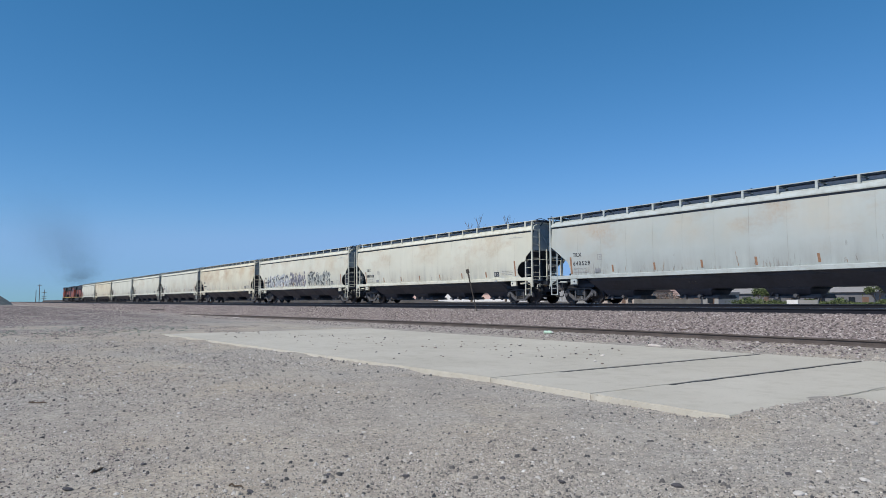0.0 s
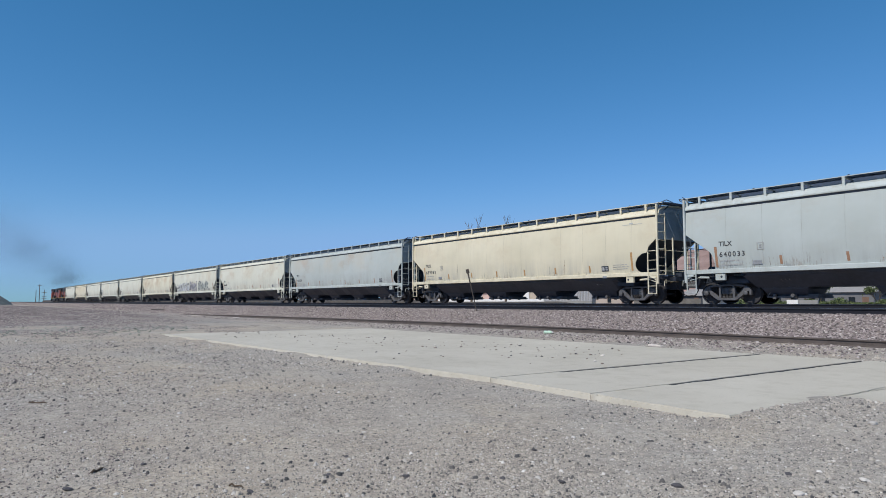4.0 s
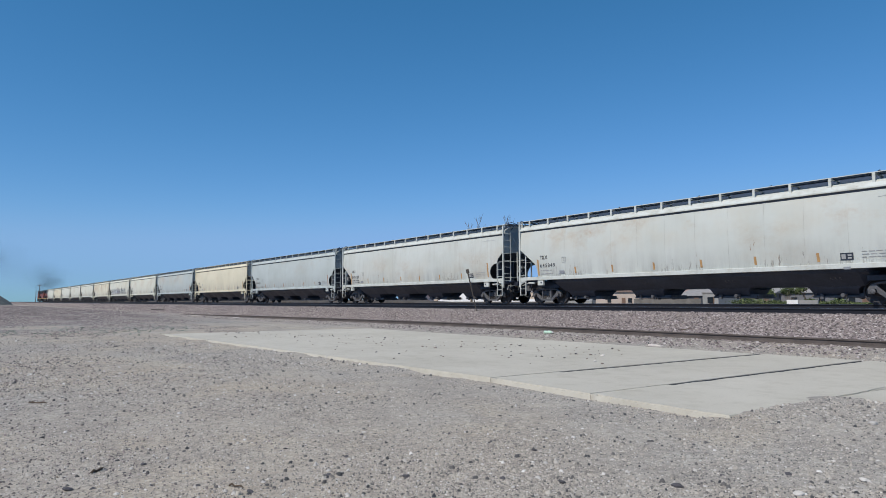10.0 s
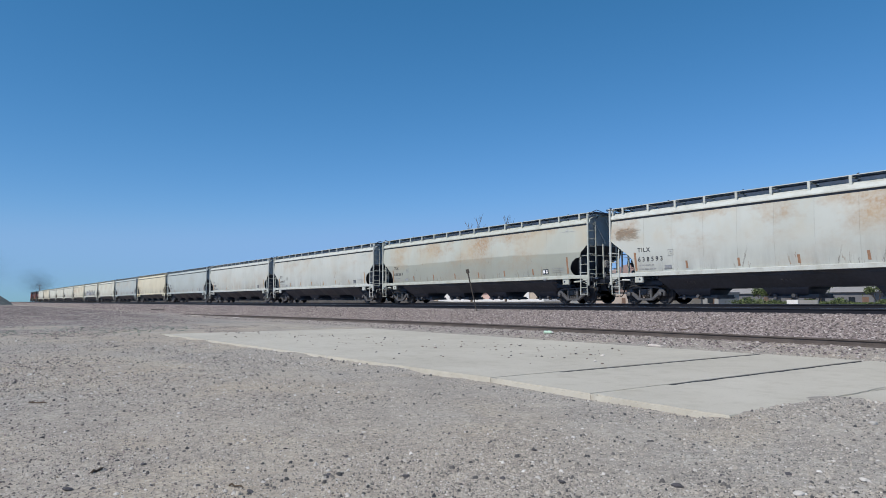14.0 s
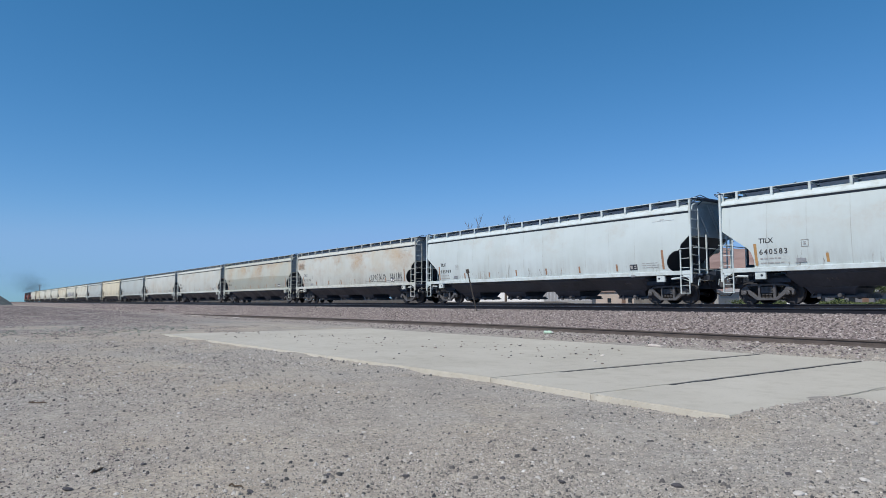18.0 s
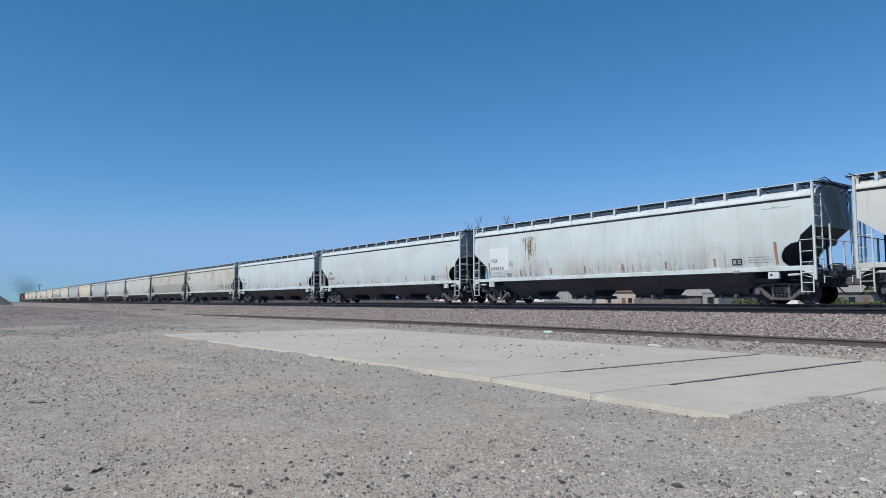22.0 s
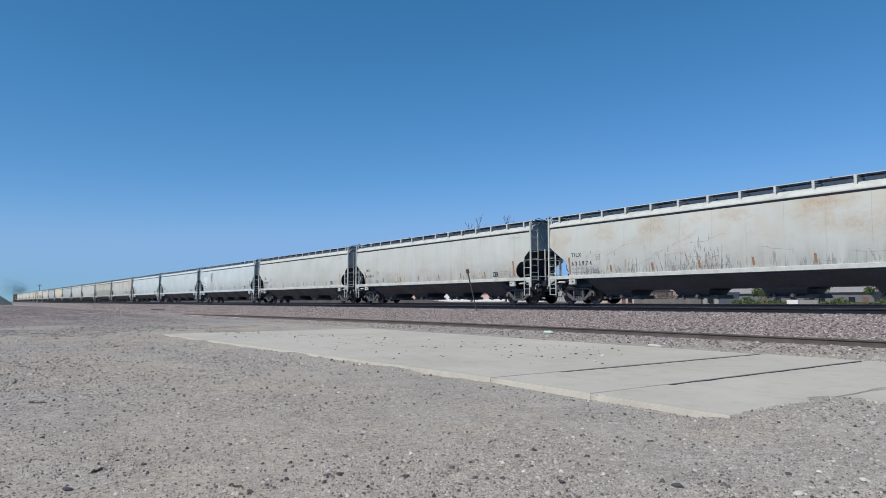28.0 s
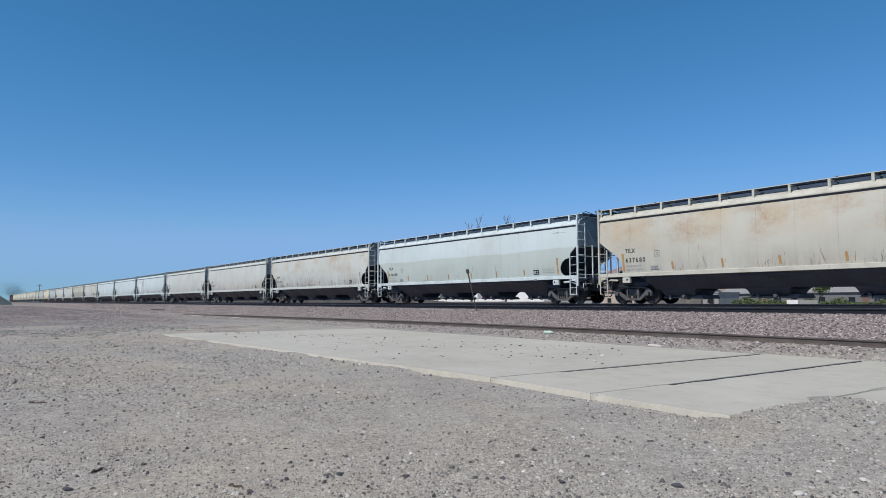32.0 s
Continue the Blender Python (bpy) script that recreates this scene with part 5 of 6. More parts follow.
def build_hoppers():
    rng = random.Random(4)
    first = hopper_car()
    rounded = bpy.data.meshes.new("side_sheet")
    bm = side_sheet(CUT_ROUND)
    bm.to_mesh(rounded)
    bm.free()
    rounded.materials.append(PAINT["clean"])
    smooth_angle(rounded)
    near_sheet = first.children[0].data
    tagged(first, "", "hopper car", "hopper cars of the train")
    look_of = {"clean": "clean pale", "spots": "lightly stained pale", "rusty": "rust-stained pale", "band": "two-tone rust-stained pale", "bandclean": "white and grey", "dirty": "grimy scratched pale", "streaky": "streaked pale"}
    for i, (k, number, paint, colour, brake, tape, old) in enumerate(CARS):
        x = GAP0 + (k + 0.5) * PITCH
        car = first if i == len(CARS) - 1 else copy_thing(first, pose(x, TRACK_Y, 0))
        car.matrix_basis = pose(x, TRACK_Y, 0)
        tone = "tan" if colour is TANC else "cream" if colour in (CREAM, FAR1, FAR2) else "grey-white"
        tagged(car, f"{look_of[paint]} {tone} steel covered hopper car rolling on the track")
        for o in car.children_recursive:
            o.color = (*colour, 1)
            if o.name.startswith("side_sheet"):
                if k in (7, 9, 11, 12, 13) and o.data == near_sheet:
                    o.data = rounded
                o.material_slots[0].link = "OBJECT"
                o.material_slots[0].material = PAINT[paint]
        brake_gear(car, brake)
        letter_car(car, number, rng, M_RUST_TAPE if tape else M_ORANGE_TAPE, old)
        n, share, tall = {"clean": (26, 0.2, 0.3), "spots": (46, 0.35, 0.24), "rusty": (40, 0.4, 0.3), "band": (60, 0.25, 0.3), "bandclean": (26, 0.1, 0.3), "dirty": (190, 0.2, 0.42), "streaky": (120 if k == 9 else 44, 0.25, 0.26)}[paint]
        scrapes(car, 500 + k, n, share, tall)
        if k == 9:
            rust_streak(car)
            bm = bmesh.new()
            g = [[bm.verts.new((x, -half_width(z) - 0.002, z)) for x in (-8.75, -7.05)] for z in (1.95, 2.2, 2.5, 2.8, 3.1, 3.3)]
            for a, b in zip(g, g[1:]):
                bm.faces.new((a[0], a[1], b[1], b[0]))
            part("repainted_patch", fix(bm), M_FRESH, car, "fresh white paint patch")
        if k == -2:
            graffiti(car)
        if k == 6:
            ink_tags(car)
            rust_patch(car)
        TRAIN.append((car, x))
        for t_ in car.children:
            if t_.name.startswith("truck"):
                for w in t_.children:
                    if w.name.startswith("wheelset"):
                        WHEELSETS.append((w, w.location.x, 0.457, 0.457))


build_hoppers()


# ---- the locomotives ----
M_ORANGE = plain("locomotive_orange", (0.28, 0.085, 0.060), 0.5, 0, 0.25, 1.2)
M_LBLACK = plain("locomotive_black", (0.030, 0.030, 0.032), 0.55, 0, 0.4, 1.5)
M_LYELLOW = plain("locomotive_stripe", (0.60, 0.42, 0.08), 0.55)
M_LGREY = plain("locomotive_grille", (0.06, 0.06, 0.065), 0.6, 0.2, 0.3, 8)
M_GLASS = Mat("window_glass", 0.08)
M_GLASS.color((0.02, 0.025, 0.03))
M_GLASS = M_GLASS.m
LOCO = 22.3


def locomotive():
    lo = new("locomotive")
    h = LOCO / 2
    part("frame", soft_edges(box(bmesh.new(), -h + 0.5, h - 0.5, -1.5, 1.5, 1.15, 1.45), 0.03), M_LBLACK, lo)
    bm = soft_edges(box(bmesh.new(), -h + 5.2, h - 1.2, -0.95, 0.95, 1.45, 4.15), 0.1, 2)
    part("engine_hood", bm, M_ORANGE, lo)
    part("radiator_housing", soft_edges(box(bmesh.new(), h - 6.6, h - 1.0, -1.55, 1.55, 3.45, 4.62), 0.12, 2), M_LBLACK, lo, "black radiator housing over the rear hood")
    part("roof_cowl", soft_edges(box(bmesh.new(), -h + 5.2, h - 6.7, -1.04, 1.04, 3.35, 4.42), 0.08), M_LBLACK, lo)
    part("dynamic_brake_housing", soft_edges(box(bmesh.new(), -h + 5.3, -h + 8.6, -1.45, 1.45, 3.55, 4.50), 0.08), M_LBLACK, lo)
    part("walkway_box", soft_edges(box(bmesh.new(), -h + 8.8, -h + 12.2, -1.46, -0.98, 1.45, 2.20), 0.05), M_LBLACK, lo)
    part("cab_roof", soft_edges(box(bmesh.new(), -h + 2.3, -h + 5.22, -1.57, 1.57, 3.95, 4.62), 0.12, 2), M_LBLACK, lo)
    part("exhaust_stack", soft_edges(box(bmesh.new(), -0.6, 0.6, -0.35, 0.35, 4.40, 4.66), 0.04), M_LBLACK, lo)
    cab = part("cab", soft_edges(box(bmesh.new(), -h + 2.4, -h + 5.15, -1.55, 1.55, 1.45, 4.55), 0.12, 2), M_ORANGE, lo)
    for s in (-1, 1):
        for x in (-h + 3.0, -h + 4.0):
            part("cab_window", box(bmesh.new(), x, x + 0.75, *sorted((s * 1.545, s * 1.562)), 3.05, 3.85), M_GLASS, cab)
    part("nose", soft_edges(box(bmesh.new(), -h + 0.9, -h + 2.45, -1.15, 1.15, 1.45, 3.0), 0.15, 2), M_ORANGE, lo)
    part("fuel_tank", soft_edges(box(bmesh.new(), -3.6, 3.6, -1.4, 1.4, 0.35, 1.15), 0.2, 2), M_LBLACK, lo)
    for s in (-1, 1):
        part("sill_stripe", box(bmesh.new(), -h + 0.6, h - 0.6, *sorted((s * 1.502, s * 1.512)), 1.30, 1.40), M_LYELLOW, lo)
        for i in range(7):
            x = -h + 5.8 + i * 1.55
            part("hood_door", soft_edges(box(bmesh.new(), x, x + 1.35, *sorted((s * 0.94, s * 0.985)), 1.6, 3.3), 0.015), M_ORANGE if i % 3 else M_LBLACK, lo)
        for i in range(3):
            x = h - 6.3 + i * 1.75
            part("radiator_grille", box(bmesh.new(), x, x + 1.55, *sorted((s * 1.54, s * 1.57)), 3.6, 4.45), M_LGREY, lo)
        bm = bmesh.new()
        for i in range(12):
            x = -h + 5.4 + i * 1.4
            rod(bm, (x, s * 1.48, 1.45), (x, s * 1.48, 2.45), 0.02)
        rod(bm, (-h + 5.4, s * 1.48, 2.45), (h - 1.5, s * 1.48, 2.45), 0.02)
        part("handrail", bm, M_LGREY, lo)
        part("snow_plough" if s < 0 else "rear_step", soft_edges(box(bmesh.new(), *sorted((s * (h - 0.55), s * (h - 0.25))), -1.4, 1.4, 0.2, 1.2), 0.04), M_LBLACK, lo)
        bm = bmesh.new()
        box(bm, -2.3, 2.3, -1.15, 1.15, 0.62, 0.86)
        for x in (-1.95, 0, 1.95):
            for y in (-1.12, 1.12):
                box(bm, x - 0.22, x + 0.22, y - 0.1, y + 0.1, 0.36, 0.8)
        tr_ = part("truck", soft_edges(bm, 0.03), M_LGREY, lo, "", pose(s * 6.9, 0, 0))
        for x in (-1.95, 0, 1.95):
            w = part("wheelset", LOCO_WHEEL.get("w") or wheelset(), M_WHEEL, tr_, "", pose(x, 0, 0.457))
            LOCO_WHEEL["w"] = w.data
    return lo


LOCO_WHEEL = {}


def build_locomotives():
    first = locomotive()
    tagged(first, "orange and black diesel freight locomotive pulling hopper cars", "locomotive", "locomotives of the train")
    rear = GAP0 - 8 * PITCH
    for k in range(2):
        lo = copy_thing(first, pose(0, 0, 0)) if k else first
        x = rear - LOCO * (k + 0.5)
        lo.matrix_basis = pose(x, TRACK_Y, 0)
        TRAIN.append((lo, x))
        for t_ in lo.children:
            if t_.name.startswith("truck"):
                for w in t_.children:
                    WHEELSETS.append((w, w.location.x, 0.457, 0.457))
    return rear


LOCO_REAR = build_locomotives()

# ---- exhaust smoke: soot flecks in drifting puffs ----
M_SOOT = plain("diesel_soot", (0.060, 0.052, 0.042), 0.95)
PUFFS = []


def make_smoke():
    smoke = tagged(new("exhaust_smoke"), "thin dark diesel smoke rising over the locomotives", "smoke")
    rng = np.random.default_rng(9)
    # (x, y from the stack, height, spread, half height, specks, drift across m/s, rise m/s)
    spec = ((-2, 1, 8.0, 6.0, 3.2, 38000, -0.02, -0.05), (-4, -1, 12.5, 9.0, 4.5, 34000, -0.05, -0.10), (-4, -4, 19.0, 12.0, 7.0, 60000, -2.0, -0.1), (-6, -7, 27.0, 14.0, 9.0, 44000, -2.8, 0.0), (0, -2, 16.0, 14.0, 8.0, 40000, -1.4, -0.1))
    tri = np.array([(1, 0, -0.5), (-0.9, 0.6, -0.4), (-0.1, -0.6, 0.9)])
    for k, (x, y, z, w, hh, n, drift, rise) in enumerate(spec):
        c = rng.normal(0, 1, (n, 3)) * (w * 0.4, w * 0.42, hh * 0.5)
        c[:, 1] += 1.2 * np.sin(c[:, 2] * 0.7 + k)
        size = rng.uniform(0.025, 0.043, n)
        v = (tri[None] * rng.uniform(0.6, 1.4, (n, 3, 3)) * size[:, None, None] + c[:, None, :]).reshape(-1, 3)
        me = bpy.data.meshes.new("smoke_puff")
        me.vertices.add(n * 3)
        me.vertices.foreach_set("co", v.reshape(-1))
        me.loops.add(n * 3)
        me.loops.foreach_set("vertex_index", np.arange(n * 3, dtype=np.int32))
        me.polygons.add(n)
        me.polygons.foreach_set("loop_start", np.arange(0, n * 3, 3, dtype=np.int32))
        me.update(calc_edges=True)
        ob = part("smoke_puff", me, M_SOOT, smoke, "", pose(x, y, z))
        tagged(ob, kind="stuff")
        PUFFS.append((ob, x, y, z, drift, rise))
    x = LOCO_REAR - LOCO * 0.9
    smoke.matrix_basis = pose(x, TRACK_Y, 0)
    TRAIN.append((smoke, x))


make_smoke()


# ---- beyond the tracks ----
def ray_at(px, py, y):
    """Where the line of sight through a picture place meets the upright plane at that y."""
    f = 784 / math.tan(radians(68.01) / 2)
    rt = Vector((math.cos(YAW), math.sin(YAW), 0))
    d = AHEAD * f + rt * (px - 784) - rt.cross(AHEAD) * (py - 441)
    return EYE + d * (y / d.y)


M_ROCK = Mat("desert_mountain_rock", 0.95)
_g = M_ROCK.node("ShaderNodeNewGeometry")
_n = M_ROCK.noise(_g.outputs["Position"], 0.012, 8, 0.65)
M_ROCK.color(M_ROCK.ramp(_n, [(0.3, (0.20, 0.135, 0.115)), (0.55, (0.31, 0.215, 0.185)), (0.75, (0.38, 0.285, 0.25))])).bump(_n, 8.0, 0.8)


def ridge(name, label, crest, y, deep, seed, mat):
    """A rocky hill: crest heights along x at plane y, falling off both ways with gullies."""
    bm = bmesh.new()
    x0, x1 = crest[0][0], crest[-1][0]
    nx, ny = 90, 24
    rows = []
    for j in range(ny + 1):
        v = j / ny * 2 - 1
        row = []
        for i in range(nx + 1):
            x = x0 + (x1 - x0) * i / nx
            for (a, ha), (b, hb) in zip(crest, crest[1:]):
                if x <= b + 1e-6:
                    h = ha + (hb - ha) * (x - a) / (b - a)
                    break
            s = (x1 - x0)
            g = noise.fractal((x / s * 9 + seed, v * 2.2, seed), 1.0, 2.0, 5)
            fall = max(0, 1 - abs(v)) ** 0.8
            z = h * fall * (1 + 0.25 * g * (abs(v) + 0.10)) - 1.3
            row.append(bm.verts.new((x, y + v * deep, z)))
        rows.append(row)
    for a, b in zip(rows, rows[1:]):
        for i in range(nx):
            bm.faces.new((a[i], a[i + 1], b[i + 1], b[i]))
    me = bpy.data.meshes.new(name)
    fix(bm).to_mesh(me)
    bm.free()
    me.materials.append(mat)
    me.shade_smooth()
    return tagged(new(name, me), label, "mountain", "", "structure")


def crest_of(pts, y):
    out = []
    for px, py in pts:
        q = ray_at(px, py, y)
        out.append((q.x, max(0.5, q.z + 1.3)))
    return out


ridge("mountain", "bare pinkish-brown desert mountain", crest_of(((980, 528), (1060, 500), (1120, 470), (1180, 448), (1250, 438), (1310, 440), (1374, 439), (1400, 450), (1425, 462), (1470, 482), (1540, 505), (1640, 526)), 1500), 1500, 420, 2.0, M_ROCK.m)
M_MOUND = plain("grey_mound", (0.115, 0.135, 0.130), 0.95, 0, 0.45, 0.35)


def mound():
    """Dark dirt mound beside the line, far along."""
    at = EYE + (ray_at(-22, 533, 30) - EYE).normalized() * 330
    bm = bmesh.new()
    rows = []
    for j in range(13):
        r = j / 12
        ring = []
        for i in range(28):
            a = i * math.tau / 28
            z = 6.4 * max(0, 1 - r) ** 0.85 * (1 + 0.12 * noise.noise((math.cos(a) * r * 3, math.sin(a) * r * 3, 5))) - 1.3
            ring.append(bm.verts.new((at.x + 16 * r * math.cos(a), at.y + 9 * r * math.sin(a), z)))
        rows.append(ring)
    for a, b in zip(rows, rows[1:]):
        for i in range(28):
            bm.faces.new((a[i], a[(i + 1) % 28], b[(i + 1) % 28], b[i]))
    bmesh.ops.remove_doubles(bm, verts=rows[0], dist=0.01)
    me = bpy.data.meshes.new("dirt_mound")
    fix(bm).to_mesh(me)
    bm.free()
    me.materials.append(M_MOUND)
    me.shade_smooth()
    tagged(new("dirt_mound", me), "dark scrub-covered dirt mound on the horizon", "mound", "", "structure")


mound()

# ---- the town behind the tracks ----
M_WHITE = plain("white_stucco", (0.72, 0.71, 0.68), 0.8, 0, 0.08, 0.5)
M_PINK = plain("pink_stucco", (0.62, 0.44, 0.38), 0.85, 0, 0.1, 0.5)
M_TANW = plain("tan_stucco", (0.48, 0.40, 0.31), 0.85, 0, 0.12, 0.5)
M_GREYW = plain("grey_siding", (0.15, 0.152, 0.158), 0.8, 0, 0.15, 0.6)
M_CORR = plain("weathered_corrugated_steel", (0.34, 0.34, 0.34), 0.6, 0.3, 0.25, 0.8)
M_ROOFG = plain("grey_shingle", (0.27, 0.26, 0.25), 0.9, 0, 0.2, 1.5)
M_ROOFB = plain("brown_shingle", (0.20, 0.135, 0.105), 0.9, 0, 0.25, 1.5)
M_DOOR = plain("brown_door", (0.16, 0.10, 0.07), 0.7)
M_TANPINK = plain("tan_pink_stucco", (0.42, 0.35, 0.295), 0.85, 0, 0.1, 0.5)
M_DARKW = plain("dark_grey_siding", (0.075, 0.075, 0.08), 0.8, 0, 0.2, 0.6)
M_GREYPALE = plain("pale_grey_block", (0.27, 0.265, 0.25), 0.85, 0, 0.12, 0.7)
M_DIMW = plain("weathered_block", (0.15, 0.138, 0.122), 0.9, 0, 0.35, 0.9)
M_CORRL = plain("light_sheet_steel", (0.50, 0.50, 0.49), 0.55, 0.2, 0.15, 0.8)
FLOOR_Z = -1.22


def house(px0, px1, top, y, wall, roof, roof_kind="gable", eave_drop=6, windows=2, label="", deep=9.0, name="house", door_x=None):
    """A low house between two picture columns; top is its highest picture row."""
    a, b = ray_at(px0, top, y), ray_at(px1, top, y)
    peak = a.z
    w = abs(b.x - a.x)
    cx = (a.x + b.x) / 2
    eave = ray_at((px0 + px1) / 2, top + eave_drop, y).z if roof_kind != "flat" else peak - 0.25
    th = new(name)
    th.matrix_basis = pose(cx, y, FLOOR_Z)
    tagged(th, label, name.replace("_", " "), "houses behind the tracks")
    e, pk = eave - FLOOR_Z, peak - FLOOR_Z
    bm = bmesh.new()
    if roof_kind == "gable_side":
        prism(bm, [(-w / 2, 0), (w / 2, 0), (w / 2, e), (0, pk - 0.08), (-w / 2, e)], 0, deep)
    else:
        box(bm, -w / 2, w / 2, 0, deep, 0, e)
    wl_ = part("wall", fix(bm), wall, th)
    bm = bmesh.new()
    o = 0.35
    if roof_kind == "flat":
        box(bm, -w / 2 - 0.1, w / 2 + 0.1, -0.1, deep + 0.1, e, pk)
    elif roof_kind == "gable":
        v = [bm.verts.new(c) for c in ((-w / 2 - o, -o, e), (w / 2 + o, -o, e), (w / 2 + o, deep / 2, pk), (-w / 2 - o, deep / 2, pk), (w / 2 + o, deep + o, e), (-w / 2 - o, deep + o, e))]
        for f in ((0, 1, 2, 3), (3, 2, 4, 5), (0, 5, 4, 1), (0, 3, 5), (1, 4, 2)):
            bm.faces.new([v[i] for i in f])
    else:
        prism(bm, [(-w / 2 - o, e - 0.12), (0, pk - 0.02), (w / 2 + o, e - 0.12), (w / 2 + o, e + 0.02), (0, pk + 0.12), (-w / 2 - o, e + 0.02)], -o, deep + o)
    part("roof", fix(bm), roof, th)
    for i in range(windows):
        x = -w / 2 + w * (i + 0.7) / (windows + 0.4)
        win = part("window", box(bmesh.new(), x - 0.55, x + 0.55, -0.06, 0.02, 1.0, min(2.1, e - 0.25)), wall, th)
        part("pane", box(bmesh.new(), x - 0.47, x + 0.47, -0.075, -0.062, 1.08, min(2.02, e - 0.33)), M_GLASS, win)
    dx = w / 2 - 1.15 if door_x is None else door_x
    part("door", box(bmesh.new(), dx - 0.45, dx + 0.45, -0.06, 0.02, 0, 2.05), M_DOOR, th)
    return th


house(716, 738, 516, 150, M_PINK, M_ROOFB, "gable_side", 6, 0, "small pink house with a brown roof")
house(768, 778, 518, 140, M_TANW, M_ROOFG, "gable_side", 5, 0, "small tan house far along the street")
house(786, 845, 513, 120, M_WHITE, M_ROOFG, "flat", 3, 1, "low white stucco house with a flat roof")
house(846, 876, 514, 122, M_PINK, M_ROOFB, "gable", 5, 1, "pink stucco house beside a white one")
house(878, 936, 511, 116, M_WHITE, M_ROOFG, "flat", 3, 0, "bright white stucco house with a flat roof")
house(937, 954, 516, 116, M_TANW, M_ROOFG, "flat", 3, 0, "narrow tan stucco house against a white one")
house(1054, 1142, 511, 108, M_TANPINK, M_ROOFB, "gable", 6, 2, "tan-pink stucco house with a brown roof and dark door", door_x=1.0)
house(1200, 1242, 512, 112, M_DARKW, M_ROOFG, "gable", 12, 0, "dark grey house with a grey shingle roof")
house(1243, 1271, 517, 96, M_GREYPALE, M_ROOFG, "flat", 2, 1, "pale grey block outbuilding with a brown door", 6.0, "outbuilding")
house(1272, 1368, 508, 108, M_GREYW, M_ROOFG, "gable", 12, 1, "grey sided house with a pale shingle roof")
house(1372, 1546, 505, 110, M_GREYW, M_ROOFG, "gable", 13, 3, "wide pale grey house with a long grey roof")


def corrugated_shed(px0, px1, top, y):
    """Shed with upright ribs of sheet steel over a plain base wall."""
    a, b = ray_at(px0, top, y), ray_at(px1, top, y)
    w, hgt = b.x - a.x, a.z - FLOOR_Z
    th = tagged(new("shed"), "grey corrugated steel shed behind a plain wall", "shed")
    th.matrix_basis = pose(a.x, y, FLOOR_Z)
    part("wall", box(bmesh.new(), 0, w, 0.1, 6, 0, hgt), M_CORR, th)
    part("roof", box(bmesh.new(), -0.2, w + 0.2, -0.2, 6.2, hgt, hgt + 0.12), M_ROOFG, th)
    rib = None
    n = 34
    for i in range(n):
        r = part("rib", rib or box(bmesh.new(), -0.055, 0.055, 0, 0.1, 1.5, hgt - 0.02), M_CORRL, th, "", pose((i + 0.5) * w / n, 0, 0))
        rib = r.data
    part("base_wall", box(bmesh.new(), -0.1, w + 0.1, -0.15, 0.1, 0, 1.5), M_GREYPALE, th)


corrugated_shed(958, 1047, 511, 112)

# boundary walls and a fence in front of the houses
M_FENCE = plain("white_block_wall", (0.70, 0.69, 0.66), 0.85, 0, 0.1, 0.8)
for px0, px1, top, y, mat, lab in ((775, 962, 530.0, 88, M_FENCE, "low white block wall in front of houses"), (1392, 1412, 531, 66, M_FENCE, "short bright white wall beside the street"), (1413, 1447, 531.5, 66, M_GREYPALE, "pale block wall beside the street"), (1122, 1240, 529.5, 80, M_DIMW, "low weathered grey-brown block wall in front of houses"), (560, 712, 531, 100, M_FENCE, "low white block wall far along the street")):
    a, b = ray_at(px0, top, y), ray_at(px1, top, y)
    bm = box(bmesh.new(), a.x, b.x, y, y + 0.2, FLOOR_Z, a.z)
    w = tagged(new("block_wall"), lab, "wall", "", "structure")
    part("wall_panel", bm, mat, w)

# ---- trees ----
M_BARK = plain("tree_bark", (0.13, 0.10, 0.075), 0.9, 0, 0.3, 4)
M_LEAF = Mat("tree_leaves", 0.7)
_g = M_LEAF.node("ShaderNodeNewGeometry")
M_LEAF.color(M_LEAF.ramp(_g.outputs["Random Per Island"], [(0.0, (0.035, 0.055, 0.018)), (0.6, (0.075, 0.105, 0.035)), (1.0, (0.13, 0.15, 0.06))]))
M_LEAF = M_LEAF.m


def branchy(bm, p, d, length, r, depth, rng, tips):
    q = p + d * length
    rod(bm, p, q, r, 5, r * 0.65)
    if depth == 0:
        tips.append(q)
        return
    for _ in range(rng.choice((2, 3, 3))):
        nd = (d + Vector((rng.uniform(-0.75, 0.75), rng.uniform(-0.75, 0.75), rng.uniform(-0.1, 0.5)))).normalized()
        branchy(bm, p + d * length * rng.uniform(0.6, 1.0), nd, length * rng.uniform(0.6, 0.85), r * 0.6, depth - 1, rng, tips)


